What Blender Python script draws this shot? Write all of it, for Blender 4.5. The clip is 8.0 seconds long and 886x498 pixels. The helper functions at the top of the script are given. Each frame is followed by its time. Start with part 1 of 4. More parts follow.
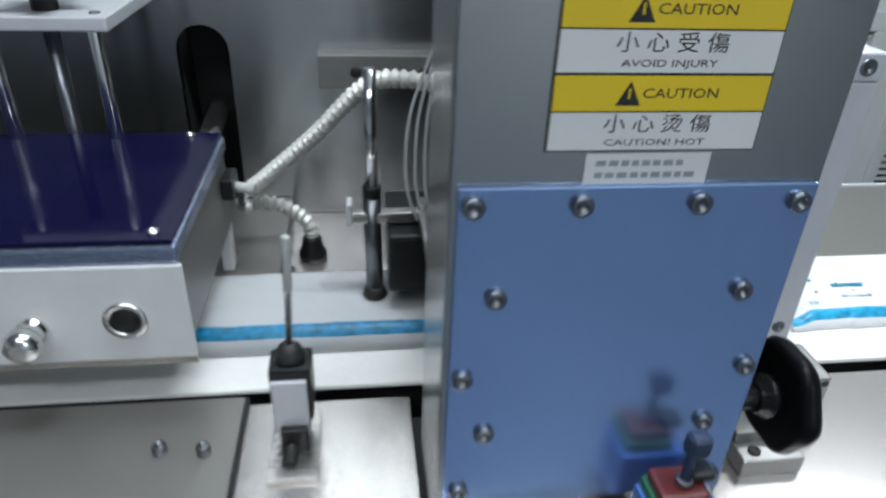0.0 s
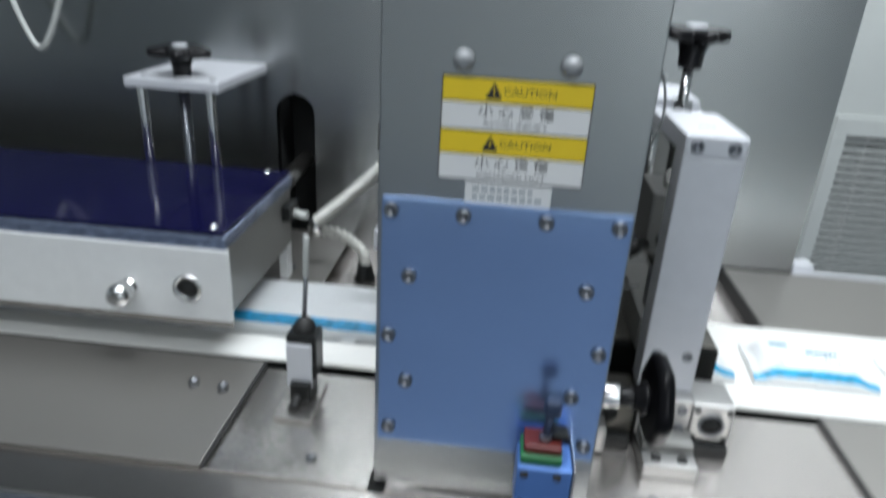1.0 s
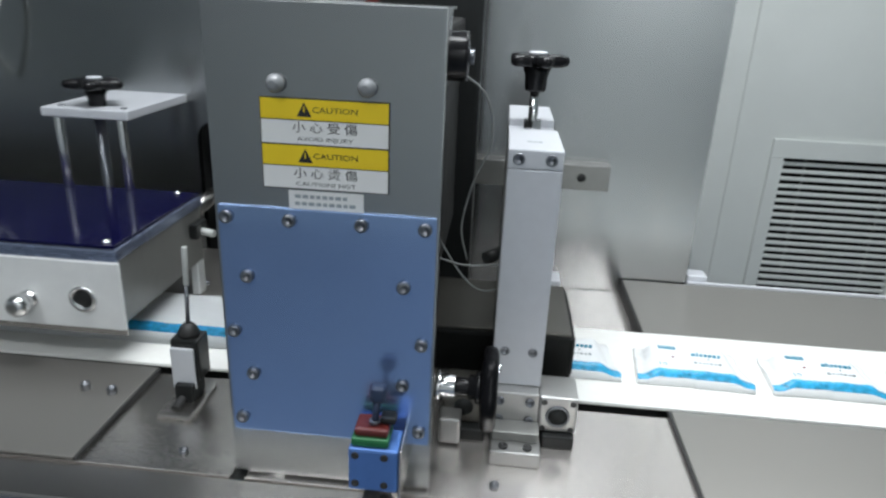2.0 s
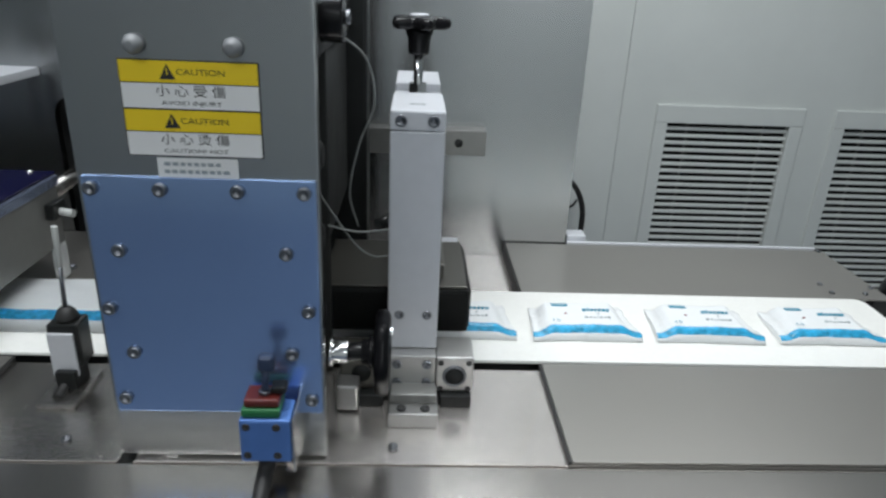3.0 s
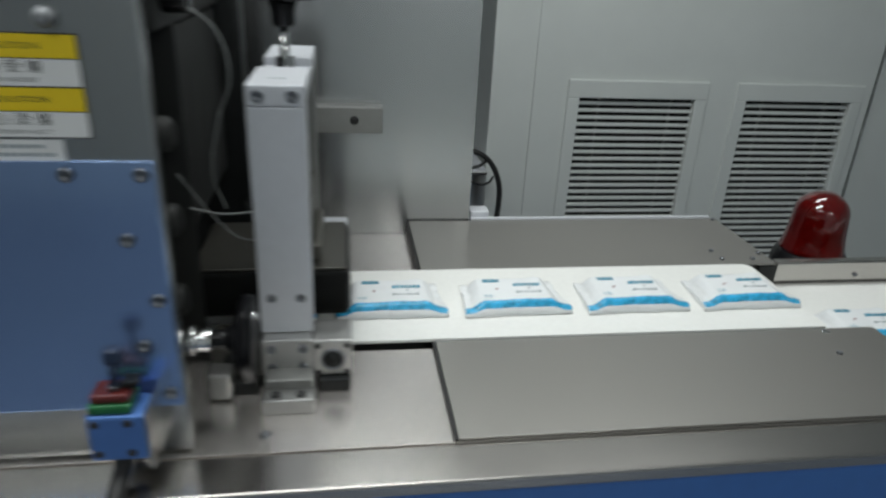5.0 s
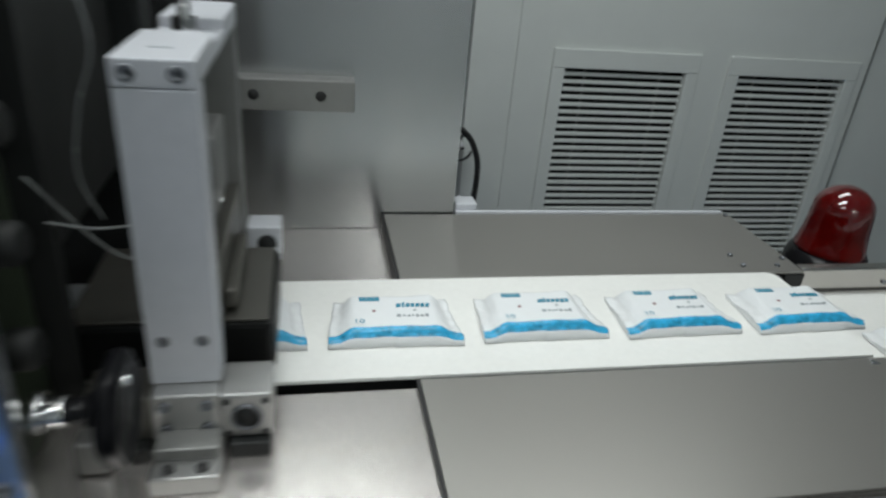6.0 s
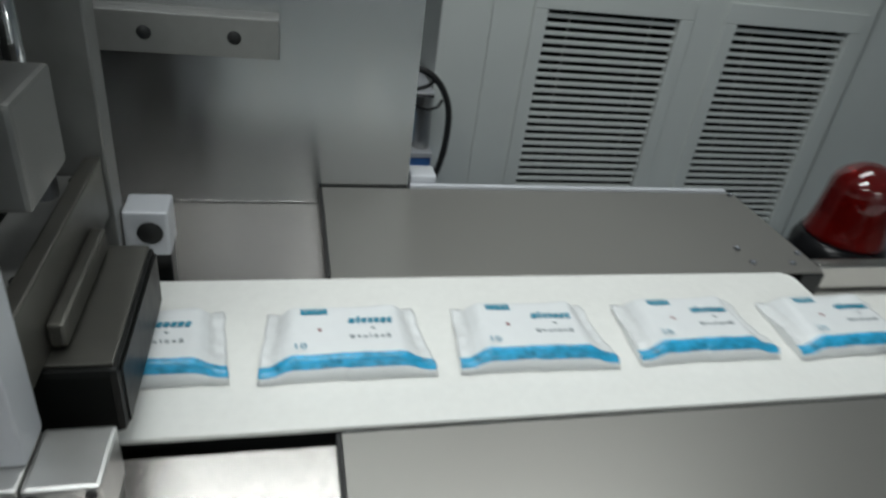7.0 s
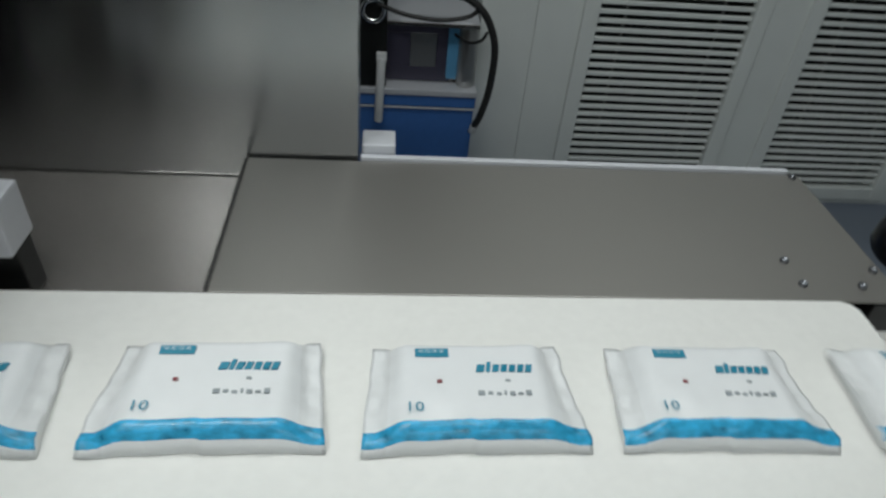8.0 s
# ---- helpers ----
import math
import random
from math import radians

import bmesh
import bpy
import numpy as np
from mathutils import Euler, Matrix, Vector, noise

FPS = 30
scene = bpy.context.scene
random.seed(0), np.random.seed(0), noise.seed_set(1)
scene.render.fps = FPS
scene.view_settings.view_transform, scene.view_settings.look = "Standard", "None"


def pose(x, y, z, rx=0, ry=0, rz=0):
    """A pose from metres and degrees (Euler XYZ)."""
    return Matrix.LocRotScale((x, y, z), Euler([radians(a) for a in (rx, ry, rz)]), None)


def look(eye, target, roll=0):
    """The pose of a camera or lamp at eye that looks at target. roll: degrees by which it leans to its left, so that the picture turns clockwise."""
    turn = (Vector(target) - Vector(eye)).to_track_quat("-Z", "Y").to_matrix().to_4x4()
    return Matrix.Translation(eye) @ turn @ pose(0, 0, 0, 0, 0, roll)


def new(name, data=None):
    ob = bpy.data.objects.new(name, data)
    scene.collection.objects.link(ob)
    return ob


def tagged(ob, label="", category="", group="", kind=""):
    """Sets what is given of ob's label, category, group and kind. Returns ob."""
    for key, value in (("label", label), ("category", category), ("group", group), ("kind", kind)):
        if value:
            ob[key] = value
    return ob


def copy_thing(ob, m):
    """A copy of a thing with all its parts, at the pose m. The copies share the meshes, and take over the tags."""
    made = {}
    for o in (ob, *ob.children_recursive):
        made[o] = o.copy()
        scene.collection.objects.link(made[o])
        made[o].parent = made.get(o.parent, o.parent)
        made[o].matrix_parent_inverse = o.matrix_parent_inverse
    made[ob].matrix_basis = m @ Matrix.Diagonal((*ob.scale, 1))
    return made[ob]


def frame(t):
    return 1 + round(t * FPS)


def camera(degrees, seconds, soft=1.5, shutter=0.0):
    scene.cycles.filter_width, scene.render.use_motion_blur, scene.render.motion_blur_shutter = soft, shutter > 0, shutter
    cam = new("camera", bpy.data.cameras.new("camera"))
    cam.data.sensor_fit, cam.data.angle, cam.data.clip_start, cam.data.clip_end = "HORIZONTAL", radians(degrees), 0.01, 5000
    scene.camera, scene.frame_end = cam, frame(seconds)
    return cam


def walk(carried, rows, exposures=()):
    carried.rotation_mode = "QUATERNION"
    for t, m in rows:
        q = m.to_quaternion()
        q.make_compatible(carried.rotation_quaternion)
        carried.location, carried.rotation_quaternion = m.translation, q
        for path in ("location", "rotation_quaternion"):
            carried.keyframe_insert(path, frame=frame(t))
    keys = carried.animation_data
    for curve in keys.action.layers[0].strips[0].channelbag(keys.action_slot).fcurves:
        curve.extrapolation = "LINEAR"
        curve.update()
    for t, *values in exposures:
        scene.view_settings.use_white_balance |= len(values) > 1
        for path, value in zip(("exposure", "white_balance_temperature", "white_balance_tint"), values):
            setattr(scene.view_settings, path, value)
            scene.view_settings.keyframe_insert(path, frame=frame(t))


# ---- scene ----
cam = camera(66.6, 8.0, 2.4, 0.5)
PATH = [
    (0, (-0.0955, -0.3249, 0.4565), (0.1473, 1.3945, -0.5358), 2.37),
    (0.1, (-0.0864, -0.3531, 0.4559), (0.1589, 1.3764, -0.5181), 3.18),
    (0.2, (-0.0837, -0.3838, 0.4626), (0.1310, 1.3525, -0.5065), 3.85),
    (0.3, (-0.0769, -0.4096, 0.4690), (0.1349, 1.3131, -0.5247), 4.49),
    (0.4, (-0.0693, -0.4335, 0.4667), (0.1060, 1.2703, -0.5659), 4.10),
    (0.5, (-0.0612, -0.4571, 0.4621), (0.0720, 1.2504, -0.5707), 3.52),
    (0.6, (-0.0458, -0.4762, 0.4632), (0.0847, 1.2478, -0.5422), 3.71),
    (0.7, (-0.0243, -0.4896, 0.4724), (0.0407, 1.2573, -0.4992), 3.27),
    (0.8, (0.0047, -0.5037, 0.4819), (0.0039, 1.2666, -0.4488), 2.86),
    (0.9, (0.0360, -0.5179, 0.4852), (-0.0584, 1.2755, -0.3949), 2.87),
    (1, (0.0697, -0.5299, 0.4914), (-0.0757, 1.3014, -0.2992), 3.35),
    (1.1, (0.1010, -0.5415, 0.5017), (-0.0933, 1.3133, -0.2209), 3.32),
    (1.2, (0.1252, -0.5551, 0.5107), (-0.0848, 1.3055, -0.1923), 3.21),
    (2.3, (0.2652, -0.5916, 0.4974), (0.1857, 1.2754, -0.2152), 2.42),
    (2.4, (0.2724, -0.5927, 0.4975), (0.2234, 1.2729, -0.2215), 2.51),
    (2.5, (0.2771, -0.5918, 0.4970), (0.2622, 1.2723, -0.2276), 2.77),
    (2.6, (0.2821, -0.5909, 0.4938), (0.2971, 1.2707, -0.2372), 2.83),
    (2.7, (0.2874, -0.5908, 0.4907), (0.3237, 1.2693, -0.2432), 2.74),
    (2.8, (0.2931, -0.5918, 0.4875), (0.3499, 1.2671, -0.2484), 2.62),
    (2.9, (0.2995, -0.5926, 0.4848), (0.3863, 1.2610, -0.2611), 2.56),
    (3, (0.3059, -0.5918, 0.4860), (0.4021, 1.2570, -0.2707), 2.56),
    (3.1, (0.3125, -0.5904, 0.4879), (0.4205, 1.2587, -0.2666), 2.59),
    (3.2, (0.3193, -0.5895, 0.4885), (0.4520, 1.2600, -0.2608), 2.68),
    (3.3, (0.3257, -0.5897, 0.4881), (0.4867, 1.2601, -0.2552), 2.66),
    (3.4, (0.3309, -0.5912, 0.4867), (0.5124, 1.2559, -0.2584), 2.65),
    (3.5, (0.3348, -0.5934, 0.4852), (0.5351, 1.2514, -0.2609), 2.50),
    (3.6, (0.3367, -0.5948, 0.4850), (0.5447, 1.2477, -0.2645), 2.28),
    (3.7, (0.3371, -0.5951, 0.4864), (0.5455, 1.2448, -0.2694), 2.12),
    (3.8, (0.3369, -0.5947, 0.4864), (0.5493, 1.2444, -0.2702), 2.40),
    (3.9, (0.3367, -0.5937, 0.4861), (0.5529, 1.2457, -0.2690), 2.71),
    (4, (0.3371, -0.5918, 0.4858), (0.5648, 1.2467, -0.2679), 2.79),
    (4.1, (0.3387, -0.5891, 0.4826), (0.5794, 1.2498, -0.2661), 3.31),
    (4.2, (0.3412, -0.5871, 0.4771), (0.5945, 1.2484, -0.2759), 3.69),
    (4.3, (0.3442, -0.5861, 0.4794), (0.6068, 1.2474, -0.2751), 2.82),
    (4.4, (0.3482, -0.5871, 0.4800), (0.6192, 1.2400, -0.2869), 2.74),
    (4.5, (0.3525, -0.5885, 0.4805), (0.6322, 1.2366, -0.2881), 2.81),
    (4.6, (0.3567, -0.5877, 0.4804), (0.6454, 1.2401, -0.2784), 3.20),
    (4.7, (0.3605, -0.5860, 0.4811), (0.6518, 1.2388, -0.2839), 3.39),
    (4.8, (0.3641, -0.5845, 0.4810), (0.6656, 1.2354, -0.2918), 3.34),
    (4.9, (0.3668, -0.5831, 0.4804), (0.6652, 1.2301, -0.3090), 3.19),
    (5, (0.3685, -0.5820, 0.4797), (0.6563, 1.2272, -0.3227), 2.86),
    (5.1, (0.3691, -0.5816, 0.4780), (0.6451, 1.2279, -0.3280), 2.44),
    (5.2, (0.3687, -0.5745, 0.4755), (0.6198, 1.2354, -0.3377), 2.23),
    (6.3, (0.3748, -0.3283, 0.4578), (0.8647, 1.3678, -0.4820), 7.95),
    (6.4, (0.3774, -0.3123, 0.4572), (0.9073, 1.3615, -0.5008), 8.83),
    (6.5, (0.3839, -0.2965, 0.4501), (0.9429, 1.3539, -0.5317), 8.71),
    (6.6, (0.3901, -0.2802, 0.4494), (0.9548, 1.3441, -0.5718), 9.28),
    (6.7, (0.3970, -0.2628, 0.4470), (0.9707, 1.3501, -0.5870), 9.84),
    (6.8, (0.4085, -0.2433, 0.4407), (0.9392, 1.3823, -0.5966), 9.55),
    (6.9, (0.4254, -0.2224, 0.4323), (0.9221, 1.4109, -0.6096), 8.77),
    (7, (0.4446, -0.2001, 0.4249), (0.8975, 1.4493, -0.6117), 7.85),
    (7.1, (0.4651, -0.1772, 0.4201), (0.8757, 1.4861, -0.6118), 7.72),
    (7.2, (0.4856, -0.1528, 0.4193), (0.8560, 1.5126, -0.6243), 7.06),
    (7.3, (0.5055, -0.1287, 0.4219), (0.8323, 1.5288, -0.6487), 6.08),
    (7.4, (0.5265, -0.1059, 0.4237), (0.8215, 1.5405, -0.6728), 5.58),
    (7.5, (0.5500, -0.0836, 0.4210), (0.8200, 1.5611, -0.6845), 6.66),
    (7.6, (0.5708, -0.0666, 0.4157), (0.8240, 1.5641, -0.7142), 6.62),
    (7.7, (0.5890, -0.0555, 0.4115), (0.8427, 1.5574, -0.7435), 6.15),
    (7.8, (0.6028, -0.0442, 0.4079), (0.8383, 1.5361, -0.7951), 3.66),
    (7.9, (0.6183, -0.0316, 0.4024), (0.8279, 1.5349, -0.8232), 3.97),
    (8, (0.6354, -0.0183, 0.3959), (0.8301, 1.5419, -0.8403), 5.59),
]
walk(cam, [(t, look(eye, target, roll)) for t, eye, target, roll in PATH],
     ((0, -0.12, 6050, 14), (1.2, 0.05, 6250, 14), (2.9, -0.30, 6350, 14), (4.5, -0.60, 6500, 12), (6.5, -0.78, 6450, 11), (7.0, -0.86, 6450, 11), (8.0, -0.98, 6500, 11)))


# ---------------------------------------------------------------- light
LAMPS = ((0.15, 0.02, 31), (1.35, -2.8, 31), (-0.5, -1.1, 12), (1.2, 1.0, 17))


def build_light():
    world = bpy.data.worlds.new("room_air")
    scene.world = world
    world.use_nodes = True
    bg = world.node_tree.nodes["Background"]
    bg.inputs[0].default_value = (0.80, 0.88, 0.90, 1)
    bg.inputs[1].default_value = 0.02
    for x, y, e in LAMPS:
        lamp = bpy.data.lights.new("ceiling_light", "AREA")
        lamp.shape, lamp.size, lamp.size_y = "RECTANGLE", 1.15, 0.28
        lamp.energy, lamp.color = e, (0.95, 1.0, 0.98)
        ob = new("ceiling_light_lamp", lamp)
        ob.matrix_world = pose(x, y, 1.765)


build_light()


# ---------------------------------------------------------------- materials
def surface(name, col, rough=0.5, metal=0.0, var=0.12, scale=40.0, bump=0.0, stretch=(1, 1, 1), coat=0.0, big=3.0, spec=0.5):
    """Principled surface with colour and gloss varied at two scales."""
    m = bpy.data.materials.new(name)
    m.use_nodes = True
    nt = m.node_tree
    b = nt.nodes["Principled BSDF"]
    b.inputs["Metallic"].default_value = metal
    b.inputs["Specular IOR Level"].default_value = spec
    b.inputs["Coat Weight"].default_value = coat
    tc = nt.nodes.new("ShaderNodeTexCoord")
    mp = nt.nodes.new("ShaderNodeMapping")
    mp.inputs["Scale"].default_value = stretch
    fine = nt.nodes.new("ShaderNodeTexNoise")
    fine.inputs["Scale"].default_value = scale
    fine.inputs["Detail"].default_value = 5
    wide = nt.nodes.new("ShaderNodeTexNoise")
    wide.inputs["Scale"].default_value = big
    wide.inputs["Detail"].default_value = 3
    nt.links.new(tc.outputs["Object"], mp.inputs["Vector"])
    nt.links.new(mp.outputs[0], fine.inputs["Vector"])
    nt.links.new(tc.outputs["Object"], wide.inputs["Vector"])
    add = nt.nodes.new("ShaderNodeMath")
    add.operation = "ADD"
    nt.links.new(fine.outputs["Fac"], add.inputs[0])
    nt.links.new(wide.outputs["Fac"], add.inputs[1])
    ramp = nt.nodes.new("ShaderNodeMapRange")
    ramp.inputs["From Min"].default_value, ramp.inputs["From Max"].default_value = 0.6, 1.4
    ramp.inputs["To Min"].default_value, ramp.inputs["To Max"].default_value = 1 - var, 1 + var
    nt.links.new(add.outputs[0], ramp.inputs["Value"])
    mul = nt.nodes.new("ShaderNodeVectorMath")
    mul.operation = "SCALE"
    mul.inputs[0].default_value = col
    nt.links.new(ramp.outputs[0], mul.inputs["Scale"])
    nt.links.new(mul.outputs[0], b.inputs["Base Color"])
    rr = nt.nodes.new("ShaderNodeMapRange")
    rr.inputs["From Min"].default_value, rr.inputs["From Max"].default_value = 0.6, 1.4
    rr.inputs["To Min"].default_value, rr.inputs["To Max"].default_value = max(rough - min(0.07, var), 0.02), min(rough + min(0.07, var), 1)
    nt.links.new(add.outputs[0], rr.inputs["Value"])
    nt.links.new(rr.outputs[0], b.inputs["Roughness"])
    if bump:
        bp = nt.nodes.new("ShaderNodeBump")
        bp.inputs["Strength"].default_value = bump
        bp.inputs["Distance"].default_value = 0.002
        nt.links.new(fine.outputs["Fac"], bp.inputs["Height"])
        nt.links.new(bp.outputs[0], b.inputs["Normal"])
    return m


def brush(m, amount, turn=0.25):
    """Brushed grain that draws reflections out along one direction."""
    nt = m.node_tree
    b = nt.nodes["Principled BSDF"]
    tan = nt.nodes.new("ShaderNodeTangent")
    tan.direction_type, tan.axis = "RADIAL", "Z"
    nt.links.new(tan.outputs[0], b.inputs["Tangent"])
    b.inputs["Anisotropic"].default_value = amount
    b.inputs["Anisotropic Rotation"].default_value = turn


STEEL = surface("brushed_steel", (0.52, 0.50, 0.475), 0.27, 1.0, 0.012, 90, 0.0, (1, 30, 30))
STEEL_UP = surface("brushed_steel_sheet", (0.41, 0.422, 0.425), 0.23, 1.0, 0.03, 90, 0.0, (1, 30, 30), big=2.0)
brush(STEEL_UP, 0.85)
DECK = surface("satin_steel_deck", (0.315, 0.303, 0.284), 0.44, 0.86, 0.03, 120, 0.0, (1, 20, 20))
LEDGE = surface("pale_steel_ledge", (0.58, 0.55, 0.52), 0.24, 1.0, 0.03, 90, 0.0, (1, 30, 30))
PLATE = surface("pale_sliding_plate", (0.75, 0.705, 0.67), 0.24, 0.82, 0.012, 90, 0.0, (30, 1, 30))
ALU = surface("white_anodised_aluminium", (0.60, 0.615, 0.65), 0.42, 0.25, 0.04, 80, 0.02)
ALU_DARK = surface("grey_cast_aluminium", (0.27, 0.27, 0.26), 0.45, 0.7, 0.10, 60, 0.04)
BLOCK = surface("milled_aluminium_block", (0.46, 0.46, 0.45), 0.33, 0.9, 0.06, 70, 0.01)
CHROME = surface("chrome", (0.78, 0.78, 0.78), 0.14, 1.0, 0.06, 60)
BOLT = surface("zinc_bolt", (0.22, 0.23, 0.25), 0.34, 1.0, 0.15, 90)
SOCKET = surface("socket_recess", (0.03, 0.03, 0.03), 0.6)
BLUE = surface("blue_film_on_steel", (0.37, 0.53, 0.86), 0.22, 0.85, 0.05, 5, 0.0, big=4, coat=0.15)
brush(BLUE, 0.6, 0.0)
BLUE_PAINT = surface("blue_paint", (0.05, 0.16, 0.46), 0.4, 0.0, 0.08, 50, coat=0.2)
NAVY = surface("navy_gloss_lid", (0.004, 0.004, 0.028), 0.09, 0.0, 0.10, 20, spec=0.35)
GREYPAINT = surface("pale_grey_paint", (0.66, 0.67, 0.67), 0.38, 0.0, 0.05, 60, 0.02)
WALLPAINT = surface("white_wall_panel", (0.66, 0.69, 0.68), 0.5, 0.0, 0.03, 8, 0.01)
CABINET = surface("white_cabinet_sheet", (0.66, 0.69, 0.67), 0.35, 0.0, 0.03, 10, 0.01)
CEIL = surface("ceiling_panel", (0.76, 0.79, 0.78), 0.7, 0.0, 0.03, 10)
FLOORM = surface("grey_epoxy_floor", (0.17, 0.20, 0.25), 0.35, 0.0, 0.15, 4, 0.02)
BELT = surface("white_pvc_belt", (0.80, 0.80, 0.77), 0.45, 0.0, 0.04, 120, 0.03, big=4)
BLACK = surface("black_anodised_block", (0.010, 0.011, 0.011), 0.36, 0.0, 0.3, 60, 0.02, spec=0.35)
WHEEL = surface("black_wheel_plastic", (0.005, 0.005, 0.006), 0.30, 0.0, 0.2, 40, spec=0.10)
JAWBLACK = surface("black_heated_block", (0.006, 0.0065, 0.006), 0.42, 0.0, 0.1, 60, spec=0.2)
BLACKSHINE = surface("black_bakelite", (0.010, 0.010, 0.011), 0.22, 0.0, 0.2, 40, spec=0.22)
RUBBER = surface("black_rubber", (0.018, 0.018, 0.018), 0.55, 0.0, 0.2, 60)
# near-black that puts the shade of the machine's inside into the colour
SHADOWBOX = surface("shaded_machine_inside", (0.012, 0.013, 0.012), 0.6, 0.0, 0.3, 20, 0.1)
OLIVE = surface("green_grey_valve", (0.045, 0.058, 0.036), 0.45, 0.0, 0.3, 30, 0.05)
FILM = surface("white_wrapping_film", (0.80, 0.82, 0.83), 0.34, 0.0, 0.03, 60, 0.05, coat=0.08)
STRIPE = surface("cyan_printed_film", (0.03, 0.35, 0.60), 0.33, 0.0, 0.55, 200, 0.05, (0.5, 1, 1), coat=0.05, big=90)
TEAL = surface("teal_print", (0.02, 0.24, 0.36), 0.3)
INK = surface("grey_print", (0.32, 0.36, 0.38), 0.4)
PINKINK = surface("dark_red_print", (0.25, 0.05, 0.06), 0.4)
YELLOW = surface("yellow_label", (0.83, 0.60, 0.015), 0.45, 0.0, 0.04, 40)
PAPER = surface("white_label", (0.78, 0.78, 0.77), 0.45, 0.0, 0.03, 40)
BLACKINK = surface("black_print", (0.02, 0.02, 0.02), 0.5)
RED_PLASTIC = surface("red_plastic", (0.10, 0.013, 0.010), 0.4, 0.0, 0.2, 40)
GREEN_PLASTIC = surface("green_plastic", (0.012, 0.13, 0.04), 0.4, 0.0, 0.15, 40)
BLUE_PLASTIC = surface("blue_cast_block", (0.09, 0.20, 0.50), 0.35, 0.3, 0.12, 40, 0.03)
HOSE = surface("white_corrugated_hose", (0.62, 0.62, 0.58), 0.35, 0.3, 0.08, 60)
TUBE = surface("clear_air_tube", (0.24, 0.25, 0.245), 0.25, 0.0, 0.05, 60)
WIRE = surface("white_tube", (0.42, 0.435, 0.42), 0.3, 0.0, 0.05, 60)
# colour of a blurred dark reflection, painted on stem and lever
LEVER = surface("dark_blue_reflection", (0.02, 0.035, 0.075), 0.5)
CLIP = surface("clear_plastic_clip", (0.22, 0.23, 0.24), 0.2, 0.0, 0.05, 60)
# near-black that paints the shade inside slots, holes, bores and grilles
SLOTSHADE = surface("slot_shade", (0.008, 0.009, 0.009), 0.7)
RIM = surface("blue_tinted_steel_rim", (0.28, 0.33, 0.46), 0.25, 0.8, 0.08, 50, 0.01, (1, 20, 20))
FRAMEGREY = surface("violet_grey_frame", (0.07, 0.065, 0.10), 0.4, 0.2, 0.1, 30)
GUARD = surface("light_blue_guard", (0.12, 0.36, 0.60), 0.3, 0.0, 0.08, 30)
JAWTOP = surface("worn_dark_steel", (0.135, 0.13, 0.115), 0.36, 0.75, 0.10, 50, 0.02)
FINFILM = surface("clear_film_seal", (0.75, 0.765, 0.77), 0.36, 0.0, 0.04, 120, 0.08)
LENS = surface("red_beacon_lens", (0.20, 0.005, 0.004), 0.08, 0.0, 0.06, 20, coat=0.8)
LENS.node_tree.nodes["Principled BSDF"].inputs["Transmission Weight"].default_value = 0.6
GLOW = bpy.data.materials.new("lit_diffuser")
GLOW.use_nodes = True
GLOW.node_tree.nodes["Principled BSDF"].inputs["Emission Color"].default_value = (0.93, 1.0, 0.98, 1)
GLOW.node_tree.nodes["Principled BSDF"].inputs["Emission Strength"].default_value = 3.0


# ---------------------------------------------------------------- mesh helpers
BASE = {}


def thing(name, x, y, z, label, category, group="", kind=""):
    """An Empty at a thing's base; its parts are given in world coordinates."""
    ob = new(name)
    ob.location = (x, y, z)
    BASE[ob] = Vector((x, y, z))
    return tagged(ob, label, category, group, kind)


def origin_of(ob):
    return BASE.get(ob, Vector((0, 0, 0)))


def part(name, bm, material, parent, label=""):
    """Links a bmesh, in world coordinates, as one mesh under a thing or a part."""
    o = origin_of(parent)
    bmesh.ops.translate(bm, verts=bm.verts, vec=-o)
    me = bpy.data.meshes.new(name)
    bm.to_mesh(me)
    bm.free()
    for mm in material if isinstance(material, (list, tuple)) else [material]:
        me.materials.append(mm)
    ob = new(name, me)
    ob.parent = parent
    BASE[ob] = o
    return tagged(ob, label)


def solid(name, bm, material, label, category, kind="", group=""):
    """A single-mesh thing."""
    me = bpy.data.meshes.new(name)
    bm.to_mesh(me)
    bm.free()
    for mm in material if isinstance(material, (list, tuple)) else [material]:
        me.materials.append(mm)
    ob = new(name, me)
    BASE[ob] = Vector((0, 0, 0))
    return tagged(ob, label, category, group, kind)


def box(x0, x1, y0, y1, z0, z1, bev=0.002, seg=2, bm=None):
    b = bmesh.new()
    bmesh.ops.create_cube(b, size=1)
    for v in b.verts:
        v.co = (x0 if v.co.x < 0 else x1, y0 if v.co.y < 0 else y1, z0 if v.co.z < 0 else z1)
    if bev:
        bmesh.ops.bevel(b, geom=list(b.edges), offset=min(bev, 0.45 * min(x1 - x0, y1 - y0, z1 - z0)), segments=seg, affect="EDGES", profile=0.6)
    return merge(bm, b)


def merge(bm, b):
    if bm is None:
        return b
    me = bpy.data.meshes.new("tmp")
    b.to_mesh(me)
    b.free()
    bm.from_mesh(me)
    bpy.data.meshes.remove(me)
    return bm


